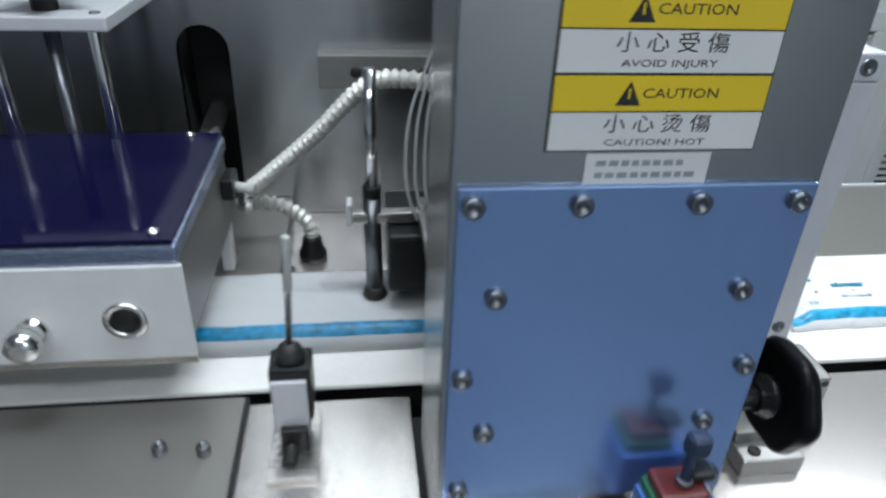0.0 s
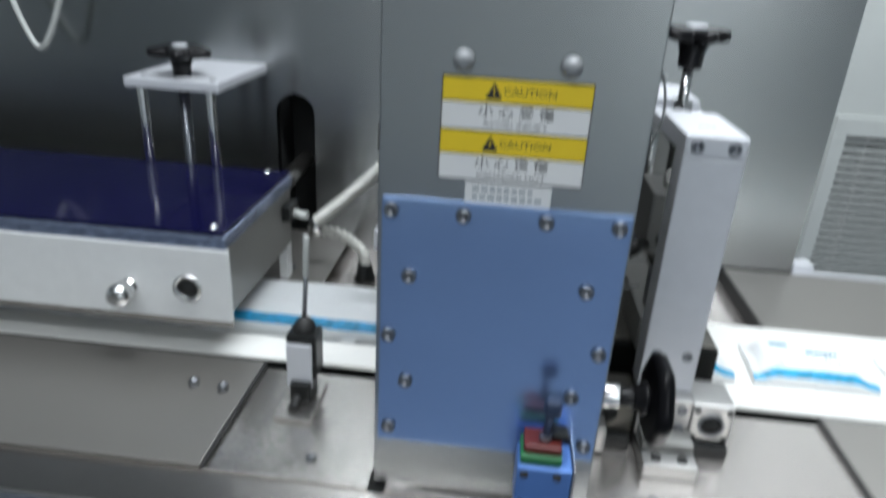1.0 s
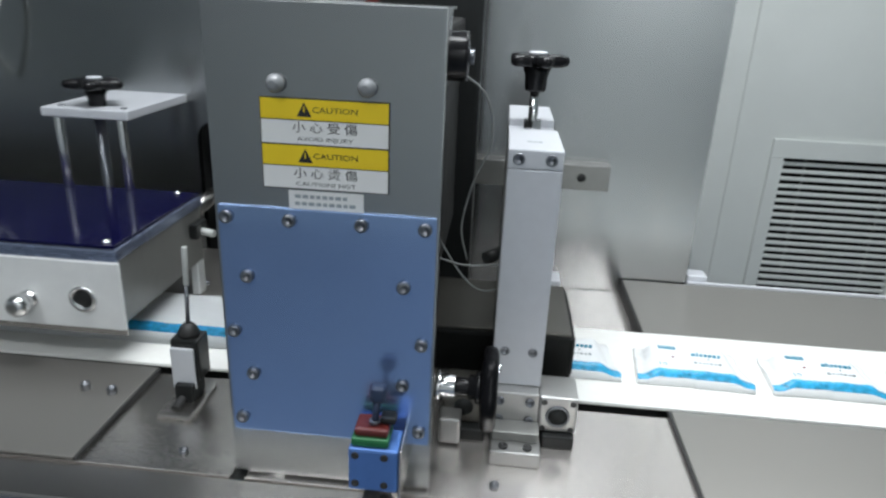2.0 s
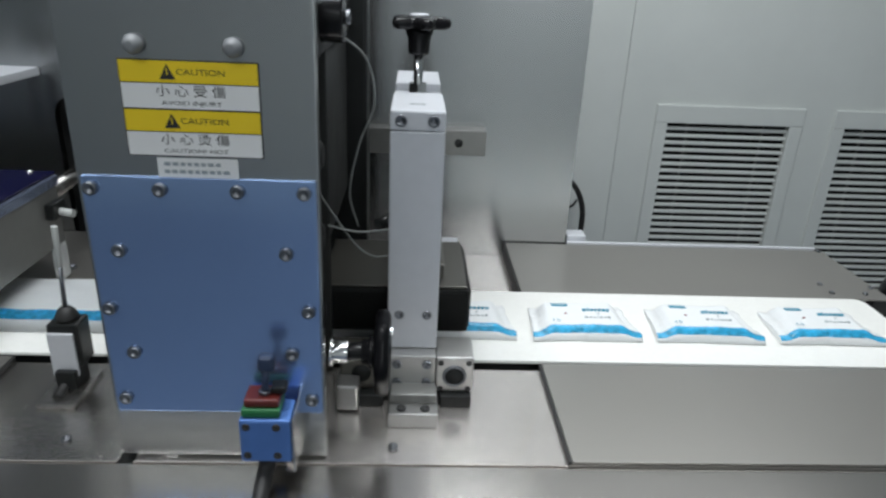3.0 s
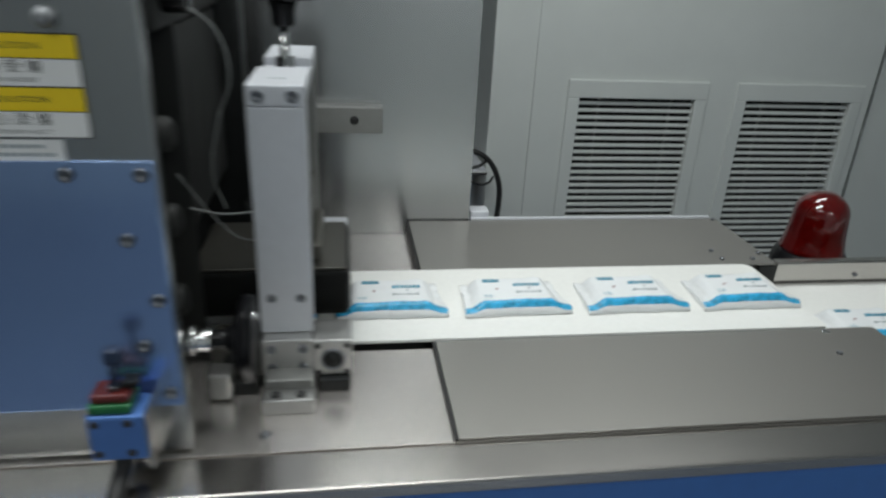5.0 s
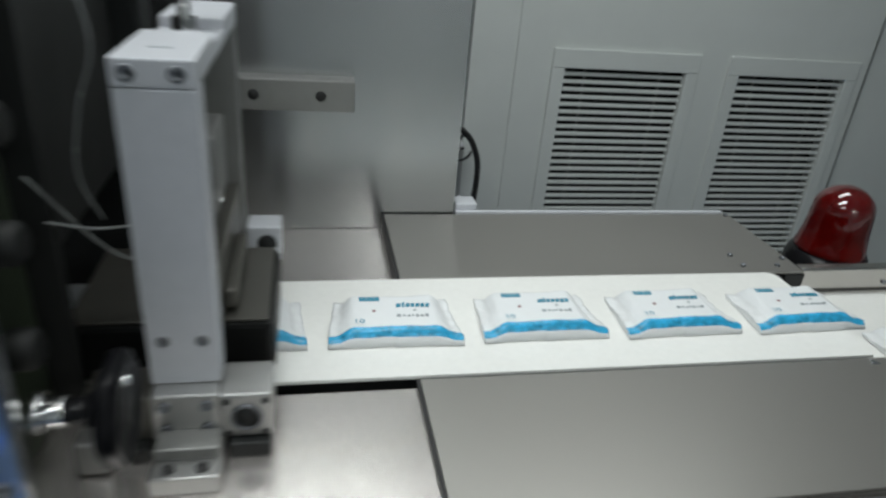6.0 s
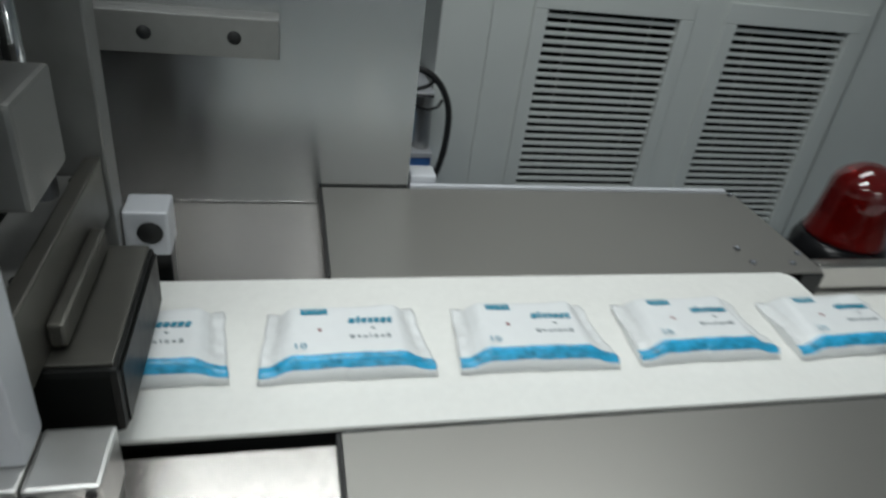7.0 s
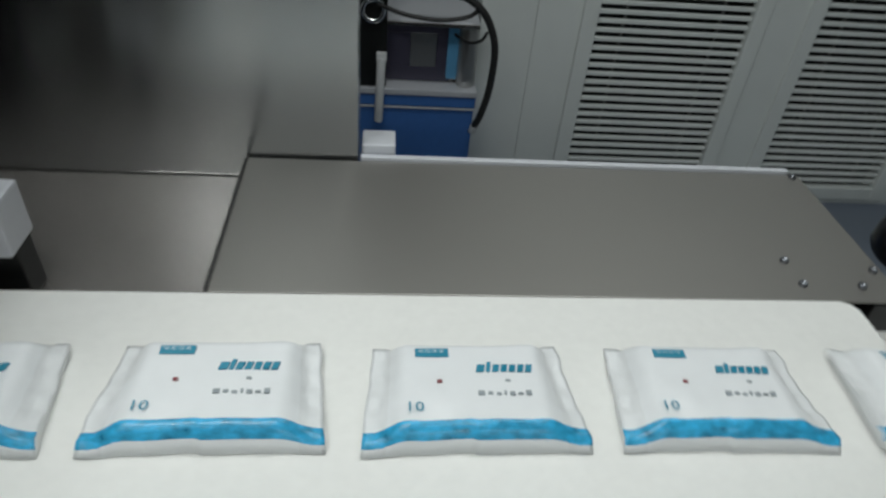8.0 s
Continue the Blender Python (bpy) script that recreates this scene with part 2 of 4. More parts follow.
def rod(p, q, r, r2=None, seg=20, bev=0.0, bm=None, smooth=True):
    """A cylinder or cone from p to q."""
    p, q = Vector(p), Vector(q)
    b = bmesh.new()
    bmesh.ops.create_cone(b, cap_ends=True, segments=seg, radius1=r, radius2=r if r2 is None else r2, depth=(q - p).length)
    if bev:
        caps = [e for e in b.edges if abs(e.verts[0].co.z - e.verts[1].co.z) < 1e-6]
        bmesh.ops.bevel(b, geom=caps, offset=bev, segments=2, affect="EDGES", profile=0.6)
    for f in b.faces:
        f.smooth = smooth and len(f.verts) <= 4
    b.transform(Matrix.Translation((p + q) / 2) @ (q - p).to_track_quat("Z", "Y").to_matrix().to_4x4())
    return merge(bm, b)


def ring(c, axis, r_out, r_in, depth, seg=28, bm=None):
    """A washer round a hole."""
    b = bmesh.new()
    loops = []
    for rr, zz in ((r_in, 0), (r_out, 0), (r_out, depth), (r_in, depth)):
        loops.append([b.verts.new((rr * math.cos(a), rr * math.sin(a), zz)) for a in (2 * math.pi * i / seg for i in range(seg))])
    for k in range(4):
        a, c2 = loops[k], loops[(k + 1) % 4]
        for i in range(seg):
            f = b.faces.new((a[i], a[(i + 1) % seg], c2[(i + 1) % seg], c2[i]))
            f.smooth = True
    bmesh.ops.recalc_face_normals(b, faces=b.faces)
    b.transform(Matrix.Translation(c) @ Vector(axis).to_track_quat("Z", "Y").to_matrix().to_4x4())
    return merge(bm, b)


def lathe(c, axis, profile, seg=32, bm=None):
    """A turned shape; profile: (radius, height) from the bottom."""
    b = bmesh.new()
    rows = []
    for r, h in profile:
        rows.append([b.verts.new((r * math.cos(a), r * math.sin(a), h)) for a in (2 * math.pi * i / seg for i in range(seg))])
    for a, c2 in zip(rows, rows[1:]):
        for i in range(seg):
            f = b.faces.new((a[i], a[(i + 1) % seg], c2[(i + 1) % seg], c2[i]))
            f.smooth = True
    b.faces.new(rows[0][::-1])
    b.faces.new(rows[-1])
    bmesh.ops.remove_doubles(b, verts=b.verts, dist=1e-6)
    b.transform(Matrix.Translation(c) @ Vector(axis).to_track_quat("Z", "Y").to_matrix().to_4x4())
    return merge(bm, b)


def spline(points, n=8):
    """Points along a Catmull-Rom curve."""
    P = [Vector(p) for p in points]
    P = [2 * P[0] - P[1]] + P + [2 * P[-1] - P[-2]]
    out = []
    for i in range(1, len(P) - 2):
        a, b, c, e = P[i - 1], P[i], P[i + 1], P[i + 2]
        for k in range(n):
            t = k / n
            out.append(0.5 * ((2 * b) + (c - a) * t + (2 * a - 5 * b + 4 * c - e) * t * t + (3 * b - 3 * c + e - a) * t ** 3))
    return out + [P[-2]]


def tube(points, r, seg=10, n=8, ribs=0, depth=0.0, bm=None):
    """A bent tube, ribbed where it is a corrugated hose."""
    pts = spline(points, n)
    if ribs:
        even, rest = [pts[0]], 0.0
        for p, q in zip(pts, pts[1:]):
            gap = (q - p).length
            while rest + 0.0050 <= gap:
                rest += 0.0050
                even.append(p.lerp(q, rest / gap))
            rest -= gap
        pts = even
    b = bmesh.new()
    rows, up = [], Vector((0.13, 0.21, 0.97))
    for i, p in enumerate(pts):
        d = (pts[min(i + 1, len(pts) - 1)] - pts[max(i - 1, 0)]).normalized()
        u = (up - d * up.dot(d)).normalized()
        up = u
        v = d.cross(u)
        rr = r - (depth if ribs and i % 2 else 0)
        rows.append([b.verts.new(p + rr * (math.cos(a) * u + math.sin(a) * v)) for a in (2 * math.pi * k / seg for k in range(seg))])
    for a, c in zip(rows, rows[1:]):
        for k in range(seg):
            f = b.faces.new((a[k], a[(k + 1) % seg], c[(k + 1) % seg], c[k]))
            f.smooth = not ribs
    b.faces.new(rows[0][::-1])
    b.faces.new(rows[-1])
    bmesh.ops.recalc_face_normals(b, faces=b.faces)
    return merge(bm, b)


def socket_bolt(parent, c, axis, r=0.0058, h=0.005, name="bolt", material=None):
    """A cap screw with a recessed socket."""
    b = lathe(c, axis, ((r * 0.2, -0.001), (r, -0.001), (r, h * 0.75), (r * 0.88, h), (r * 0.52, h), (r * 0.48, h * 0.45), (0.0003, h * 0.4)), 18)
    return part(name, b, material or BOLT, parent)


def star_knob(parent, c, r, h, lobes=5, name="star_knob"):
    """A lobed hand knob on a waisted hub, standing along z."""
    b = bmesh.new()
    seg = 60
    rows = []
    for k, (f, z) in enumerate(((0.80, 0.0), (0.95, 0.15), (1.0, 0.5), (0.95, 0.85), (0.72, 1.0), (0.30, 1.02))):
        loop = []
        for i in range(seg):
            a = 2 * math.pi * i / seg
            rr = r * f * (1 if k == 5 else 0.80 + 0.20 * math.cos(lobes * a))
            loop.append(b.verts.new((c[0] + rr * math.cos(a), c[1] + rr * math.sin(a), c[2] + h * z)))
        rows.append(loop)
    for p, q in zip(rows, rows[1:]):
        for i in range(seg):
            f = b.faces.new((p[i], p[(i + 1) % seg], q[(i + 1) % seg], q[i]))
            f.smooth = True
    b.faces.new(rows[0][::-1])
    b.faces.new(rows[-1])
    knob = part(name, b, BLACKSHINE, parent, "black moulded star knob")
    hub = lathe((c[0], c[1], c[2] - 0.030), (0, 0, 1), ((0.012, 0), (0.0135, 0.003), (0.014, 0.018), (0.019, 0.032)), 24)
    part("hub", hub, BLACKSHINE, knob)
    cap = lathe((c[0], c[1], c[2] + h), (0, 0, 1), ((0.012, 0), (0.012, 0.002), (0.010, 0.003)), 20)
    part("cap", cap, ALU, knob, "pale metal cap")
    return knob


def hand_wheel(parent, c, r, lobes=6):
    """A moulded hand wheel on a stepped hub, its axis along x."""
    b = bmesh.new()
    seg, rows = 72, []
    for f, h in ((0.30, 0.014), (0.55, 0.013), (0.72, 0.015), (0.86, 0.0145), (0.96, 0.0165), (1.0, 0.022), (0.96, 0.0285), (0.85, 0.031), (0.66, 0.0285), (0.40, 0.0275), (0.25, 0.0290)):
        loop = []
        for i in range(seg):
            a = 2 * math.pi * (i + 0.5) / seg
            rr = r * f * (1 - (0.035 if f > 0.8 else 0.0) * (1 - math.cos(lobes * a)))
            loop.append(b.verts.new((c[0] + h, c[1] + rr * math.cos(a), c[2] + rr * math.sin(a))))
        rows.append(loop)
    for p, q in zip(rows, rows[1:]):
        for i in range(seg):
            f = b.faces.new((p[i], p[(i + 1) % seg], q[(i + 1) % seg], q[i]))
            f.smooth = True
    b.faces.new(rows[0][::-1])
    b.faces.new(rows[-1])
    bmesh.ops.recalc_face_normals(b, faces=b.faces)
    wheel = part("hand_wheel", b, WHEEL, parent, "black moulded hand wheel")
    part("hub", lathe(c, (1, 0, 0), ((0.0115, 0), (0.0135, 0.001), (0.0135, 0.007), (0.0175, 0.008), (0.0175, 0.015)), 28), BLACKSHINE, wheel)
    part("grip_screw", rod((c[0] + 0.015, c[1] - 0.004, c[2] + r * 0.62), (c[0] + 0.0335, c[1] - 0.004, c[2] + r * 0.62), 0.0045, bev=0.001), CHROME, wheel)
    return wheel


def words(text, size, cx, z, y, material, parent, name="lettering", stretch=1.0, facing=None):
    """Flat lettering on an upright face that looks towards -y, or on a pose."""
    cu = bpy.data.curves.new("tmp_text", "FONT")
    cu.body, cu.size, cu.align_x, cu.align_y = text, size, "CENTER", "CENTER"
    cu.resolution_u = 2
    ob = bpy.data.objects.new("tmp_text", cu)
    scene.collection.objects.link(ob)
    bpy.context.view_layer.update()
    me = bpy.data.meshes.new_from_object(ob.evaluated_get(bpy.context.evaluated_depsgraph_get()))
    bpy.data.objects.remove(ob)
    b = bmesh.new()
    b.from_mesh(me)
    bpy.data.meshes.remove(me)
    b.transform(Matrix.Diagonal((stretch, 1, 1, 1)))
    b.transform(facing if facing is not None else Matrix.Translation((cx, y, z)) @ pose(0, 0, 0, 90))
    return part(name, b, material, parent)


# ---------------------------------------------------------------- room
def build_room():
    solid("floor", box(-4, 6, -4, 5, -0.96, -0.92, 0), FLOORM, "grey epoxy workshop floor", "floor", "structure")
    b = box(-4, 6, 4.6, 4.75, -0.92, 1.8, 0)
    solid("wall_north", b, WALLPAINT, "white sandwich-panel clean room wall", "wall", "structure")
    solid("wall_south", box(-4, 6, -3.6, -3.45, -0.92, 1.8, 0), WALLPAINT, "white sandwich-panel clean room wall", "wall", "structure")
    solid("wall_west", box(-3.6, -3.45, -3.45, 4.6, -0.92, 1.8, 0), WALLPAINT, "white sandwich-panel clean room wall", "wall", "structure")
    solid("wall_east", box(5.0, 5.15, -3.45, 4.6, -0.92, 1.8, 0), WALLPAINT, "white sandwich-panel clean room wall", "wall", "structure")
    solid("ceiling", box(-4, 6, -4, 5, 1.8, 1.9, 0), CEIL, "white panelled clean room ceiling", "ceiling", "structure")
    solid("wall_panel", box(2.60, 5.0, 2.02, 2.10, -0.92, 1.8, 0.004), CABINET, "white sheet wall beside the louvred cabinet", "wall", "structure")
    first = None
    for x, y, e in LAMPS:
        if first is None:
            first = thing("ceiling_light", x, y, 1.8, "long white ceiling light with lit diffuser", "ceiling light", "ceiling lights")
            part("housing", box(x - 0.62, x + 0.62, y - 0.17, y + 0.17, 1.775, 1.8, 0.004), GREYPAINT, first)
            part("diffuser", box(x - 0.58, x + 0.58, y - 0.14, y + 0.14, 1.768, 1.774, 0.001), GLOW, first)
        else:
            copy_thing(first, pose(x, y, 1.8))


def build_air_cabinet():
    """The tall white cabinet with two louvred grilles behind the machine."""
    Y = 1.973
    cab = thing("air_cabinet", 1.8, 2.3, -0.92, "tall white sheet-metal cabinet with two louvred grilles", "cabinet")
    zt, zb = -0.012, -0.85
    grilles = ((1.2835, 1.766), (1.987, 2.455))
    xs = (1.0982, grilles[0][0], grilles[0][1], grilles[1][0], grilles[1][1], 2.545)
    part("upper_panel", box(xs[0], xs[5], Y, Y + 0.02, zt, 1.75, 0), CABINET, cab)
    part("lower_panel", box(xs[0], xs[5], Y, Y + 0.02, -0.92, zb, 0), CABINET, cab)
    for k in (0, 2, 4):
        part("upright", box(xs[k], xs[k + 1], Y, Y + 0.02, zb, zt, 0), CABINET, cab)
    part("right_side", box(2.525, 2.545, Y + 0.02, Y + 0.6, -0.92, 1.75, 0), CABINET, cab)
    part("side", box(0.93, 1.0981, Y + 0.003, Y + 0.6, -0.92, 1.75, 0.004, 2), CABINET, cab)
    # black sheet gives the shade behind the louvres
    part("inner_shade", box(1.2, 2.5, Y + 0.10, Y + 0.12, -0.9, 0.1, 0), SLOTSHADE, cab)
    pitch = 0.02835
    n = int((zt - zb) / pitch)
    for g in grilles:
        fr = box(g[0] - 0.05, g[1] + 0.05, Y - 0.012, Y, zt, zt + 0.07, 0.004)
        fr = box(g[0] - 0.05, g[0], Y - 0.012, Y, zb - 0.05, zt, 0.004, bm=fr)
        fr = box(g[1], g[1] + 0.05, Y - 0.012, Y, zb - 0.05, zt, 0.004, bm=fr)
        fr = box(g[0], g[1], Y - 0.012, Y, zb - 0.05, zb, 0.004, bm=fr)
        grille = part("grille_frame", fr, CABINET, cab)
        first = None
        for i in range(n):
            z = zt - pitch * (i + 0.80)
            if first is None:
                first = part("slat", box(g[0], g[1], Y + 0.004, Y + 0.020, -0.92 - 0.0064, -0.92 + 0.0064, 0.002, 1), CABINET, grille)
                slat = first
            else:
                slat = first.copy()
                scene.collection.objects.link(slat)
            slat.location.z = z + 0.92
        for xx in (g[0] + 0.09, g[1] - 0.09):
            part("stay", box(xx, xx + 0.005, Y + 0.022, Y + 0.03, zb, zt, 0), ALU_DARK, grille)


def build_back_unit():
    """Blue-based machine seen through the gap beside the steel panel."""
    u = thing("blue_machine", 0.75, 2.1, -0.92, "blue cabinet machine with polished steel body on top", "machine")
    base = part("base", box(0.42, 0.924, 1.875, 2.40, -0.92, -0.548, 0.006), BLUE_PAINT, u)
    part("base_lip", box(0.42, 0.926, 1.868, 1.8745, -0.552, -0.545, 0.001), GREYPAINT, base, "thin pale edge strip")
    part("rim", box(0.415, 0.926, 1.866, 2.41, -0.544, -0.507, 0.004), BLUE_PAINT, u)
    part("deck", box(0.415, 0.927, 1.860, 2.41, -0.506, -0.486, 0.004), ALU, u)
    body = part("body", box(0.56, 0.870, 1.93, 2.30, -0.485, -0.300, 0.006), STEEL, u, "polished steel body")
    frame_ = box(0.645, 0.845, 1.922, 1.9295, -0.484, -0.440, 0.002)
    frame_ = box(0.645, 0.845, 1.922, 1.9295, -0.336, -0.302, 0.002, bm=frame_)
    frame_ = box(0.645, 0.722, 1.922, 1.9295, -0.4395, -0.3365, 0.002, bm=frame_)
    frame_ = box(0.800, 0.845, 1.922, 1.9295, -0.4395, -0.3365, 0.002, bm=frame_)
    part("window_frame", frame_, FRAMEGREY, body, "dark violet-grey window frame")
    part("window", box(0.723, 0.799, 1.925, 1.9293, -0.439, -0.337, 0.001), BLOCK, body, "bright metal window plate")
    part("guard", box(0.832, 0.868, 1.912, 1.9215, -0.470, -0.302, 0.003), GUARD, body, "light blue guard")
    part("drum", rod((0.893, 1.915, -0.485), (0.893, 1.915, -0.303), 0.030, seg=32, bev=0.003), BLOCK, u, "polished steel drum")
    cover = part("cover", box(0.55, 0.918, 1.885, 2.32, -0.300, -0.284, 0.004), ALU, u, "pale metal cover")
    part("cover_edge", box(0.55, 0.918, 1.8805, 1.8845, -0.301, -0.290, 0.001), STEEL, cover)
    column = part("column", box(0.572, 0.652, 1.868, 1.905, -0.485, 0.05, 0.006), BLACK, u)
    part("column_ring", ring((0.612, 1.866, -0.255), (0, -1, 0), 0.036, 0.024, 0.010), CHROME, column)
    part("clamp_bar", rod((0.631, 1.852, -0.590), (0.637, 1.852, -0.385), 0.013, bev=0.003), GREYPAINT, u, "pale upright clamp bar")
    part("clamp_head", box(0.622, 0.652, 1.842, 1.862, -0.396, -0.372, 0.003), GREYPAINT, u)
    part("cable", tube(((0.605, 1.850, -0.215), (0.66, 1.835, -0.190), (0.76, 1.825, -0.185), (0.85, 1.820, -0.190), (0.905, 1.820, -0.222), (0.940, 1.820, -0.275), (0.958, 1.820, -0.345), (0.955, 1.820, -0.455), (0.938, 1.820, -0.540), (0.925, 1.840, -0.590)), 0.0105, n=8), RUBBER, u, "black bent cable")
    part("thin_cable", tube(((0.62, 1.86, -0.235), (0.70, 1.84, -0.255), (0.79, 1.83, -0.262), (0.87, 1.83, -0.250), (0.905, 1.83, -0.225)), 0.006, n=8), RUBBER, u)
    part("drop_cable", tube(((0.85, 1.905, -0.328), (0.885, 1.86, -0.333), (0.918, 1.84, -0.318), (0.932, 1.83, -0.290)), 0.0045, n=8), RUBBER, u)
    part("cable_plug", rod((0.926, 1.838, -0.585), (0.922, 1.848, -0.612), 0.012, bev=0.002), GREYPAINT, u)


build_room()
build_air_cabinet()
build_back_unit()


# ---------------------------------------------------------------- the machine's fixed parts
X0 = -1.80


def build_table():
    t = thing("machine_table", -0.3, 0.3, -0.92, "long wrapping machine table, steel top over blue front", "machine")
    part("front_panel", box(X0, 1.16, -0.060, -0.050, -0.92, -0.024, 0.003), BLUE_PAINT, t, "blue painted front sheet")
    part("front_ledge", box(X0, 1.16, -0.064, -0.0075, -0.022, -0.006, 0.003), LEDGE, t)
    # frame and beds are plain black fill for the shade below the covers
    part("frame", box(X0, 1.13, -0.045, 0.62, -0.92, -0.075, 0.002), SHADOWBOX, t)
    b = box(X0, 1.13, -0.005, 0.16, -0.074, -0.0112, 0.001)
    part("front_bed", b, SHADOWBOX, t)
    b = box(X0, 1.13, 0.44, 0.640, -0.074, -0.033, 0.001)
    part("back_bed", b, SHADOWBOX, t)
    left = part("left_cover", box(X0, -0.2105, -0.0065, 0.190, -0.0035, 0.0, 0.001), DECK, t)
    # black strip stands in for the shadow below the cover's edge
    part("edge_shade", box(-0.2103, -0.2065, -0.0062, 0.190, -0.0064, -0.0006, 0.0005), RUBBER, left, "black strip for the shade at the cover edge")
    for x, y in ((-0.275, 0.125), (-0.237, 0.121)):
        socket_bolt(left, (x, y, 0), (0, 0, 1), 0.0062, 0.009, "screw")
    right = part("right_cover", box(0.4880, 1.145, -0.0065, 0.193, -0.0035, 0.0, 0.001), DECK, t)
    # same painted edge shadow on the right cover
    part("edge_shade", box(0.4838, 0.4878, -0.0062, 0.193, -0.0064, -0.0006, 0.0005), RUBBER, right, "black strip for the shade at the cover edge")
    part("front_lip", box(0.4842, 1.145, -0.0074, -0.0067, -0.0108, -0.0036, 0.0002), DECK, right)
    for x, y in ((1.041, 0.126), (1.10, 0.06), (1.041, 0.03)):
        socket_bolt(right, (x, y, 0), (0, 0, 1), 0.004, 0.003, "screw")
    back = part("back_cover", box(0.4925, 1.132, 0.4165, 0.637, -0.0035, 0.0, 0.001), DECK, t)
    # edge shadow of the back cover, again as a black strip
    part("edge_shade", box(0.4885, 0.4923, 0.421, 0.637, -0.0275, -0.0006, 0.0005), RUBBER, back, "black strip for the shade at the cover edge")
    for x, y in ((1.036, 0.473), (1.038, 0.438), (1.097, 0.436), (1.122, 0.630), (1.122, 0.46)):
        socket_bolt(back, (x, y, 0), (0, 0, 1), 0.0042, 0.0035, "screw")
    part("rear_strip", box(0.615, 1.12, 0.638, 0.646, -0.03, 0.004, 0.001), ALU, t, "thin bright rear strip")
    part("end_block", box(0.616, 0.654, 0.648, 0.685, -0.03, 0.014, 0.003), ALU, t, "small white block")
    bl = part("back_left_cover", box(X0, -0.197, 0.4165, 0.640, -0.0035, 0.0, 0.001), DECK, t)
    socket_bolt(bl, (-0.262, 0.47, 0), (0, 0, 1), 0.006, 0.006, "screw")
    part("end_bracket", box(1.10, 1.135, 0.416, 0.436, -0.040, -0.0045, 0.002), BLACK, t)
    sup = box(-0.42, -0.345, 0.42, 0.64, -0.033, -0.004, 0.001)
    part("cover_support", sup, SHADOWBOX, t)


def build_conveyor():
    c = thing("belt_conveyor", 0.0, 0.3, -0.07, "white flat belt conveyor with rounded discharge end", "conveyor")
    b = bmesh.new()
    outline = [(X0, 0.1985), (1.076, 0.1985)]
    for cx, cy, a0 in ((1.076 - 0.004, 0.1985 + 0.004, -90), (1.076 - 0.012, 0.4155 - 0.012, 0)):
        rr = 0.004 if a0 else 0.012
        outline += [(cx + rr * math.cos(radians(a0 + 15 * k)), cy + rr * math.sin(radians(a0 + 15 * k))) for k in range(7)]
    outline.append((X0, 0.4155))
    del outline[1]
    low = [b.verts.new((x, y, -0.004)) for x, y in outline]
    high = [b.verts.new((x, y, 0.0)) for x, y in outline]
    b.faces.new(low[::-1])
    b.faces.new(high)
    for i in range(len(low)):
        b.faces.new((low[i], low[(i + 1) % len(low)], high[(i + 1) % len(low)], high[i]))
    bmesh.ops.bevel(b, geom=[e for e in b.edges if min(v.co.z for v in e.verts) > -0.001], offset=0.0015, segments=2, affect="EDGES")
    part("belt", b, BELT, c)
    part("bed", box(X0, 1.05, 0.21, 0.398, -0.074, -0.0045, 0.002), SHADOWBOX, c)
    part("end_roller", rod((1.062, 0.20, -0.0178), (1.062, 0.41, -0.0178), 0.013, seg=24), CHROME, c)
    part("roller_mount", box(1.03, 1.075, 0.172, 0.194, -0.05, -0.006, 0.002), BLACK, c)
    part("roller_bolt", rod((1.055, 0.186, -0.004), (1.085, 0.174, -0.010), 0.0065, bev=0.001), CHROME, c)
    part("roller_screw", rod((1.080, 0.160, -0.006), (1.092, 0.156, -0.006), 0.005, bev=0.001), CHROME, c)


def build_discharge():
    c = thing("discharge_conveyor", 2.1, 0.35, -0.92, "white discharge conveyor with steel side rail below the belt end", "conveyor")
    part("belt", box(1.12, 3.2, 0.17, 0.452, -0.080, -0.062, 0.004), BELT, c)
    rail = part("back_rail", box(1.165, 3.2, 0.455, 0.475, -0.10, -0.018, 0.003), STEEL, c)
    part("rail_lip", box(1.165, 3.2, 0.449, 0.4545, -0.062, -0.058, 0.001), STEEL, c)
    for x in (1.33, 1.7):
        socket_bolt(rail, (x, 0.4545, -0.045), (0, -1, 0), 0.004, 0.003, "screw")
    part("front_rail", box(1.175, 3.2, 0.142, 0.165, -0.10, -0.055, 0.003), STEEL, c)
    for x in (1.25, 3.1):
        for y in (0.16, 0.45):
            part("leg", box(x, x + 0.03, y - 0.012, y + 0.012, -0.92, -0.101, 0.002), STEEL, c)
    part("chassis", box(1.145, 3.2, 0.166, 0.454, -0.115, -0.081, 0.002), SHADOWBOX, c)


def build_beacon():
    x, y = 1.359, 0.62
    s = thing("warning_beacon", x, y, -0.92, "red domed warning beacon on a dark base and post", "beacon")
    part("post", rod((x, y, -0.92), (x, y, -0.115), 0.02), STEEL, s)
    part("base", lathe((x, y, -0.115), (0, 0, 1), ((0.074, 0), (0.077, 0.006), (0.075, 0.030), (0.069, 0.046), (0.062, 0.0495)), 36), BLACKSHINE, s, "dark glossy base")
    dome = [(0.064, 0.0), (0.066, 0.004), (0.062, 0.010), (0.057, 0.045), (0.054, 0.082)]
    dome += [(0.054 * math.cos(radians(a)), 0.082 + 0.047 * math.sin(radians(a))) for a in range(10, 90, 10)]
    part("lens", lathe((x, y, -0.065), (0, 0, 1), dome, 40), LENS, s, "translucent red dome")
    part("lamp", lathe((x, y, -0.0645), (0, 0, 1), ((0.012, 0), (0.018, 0.02), (0.018, 0.05), (0.008, 0.065)), 16), RED_PLASTIC, s)


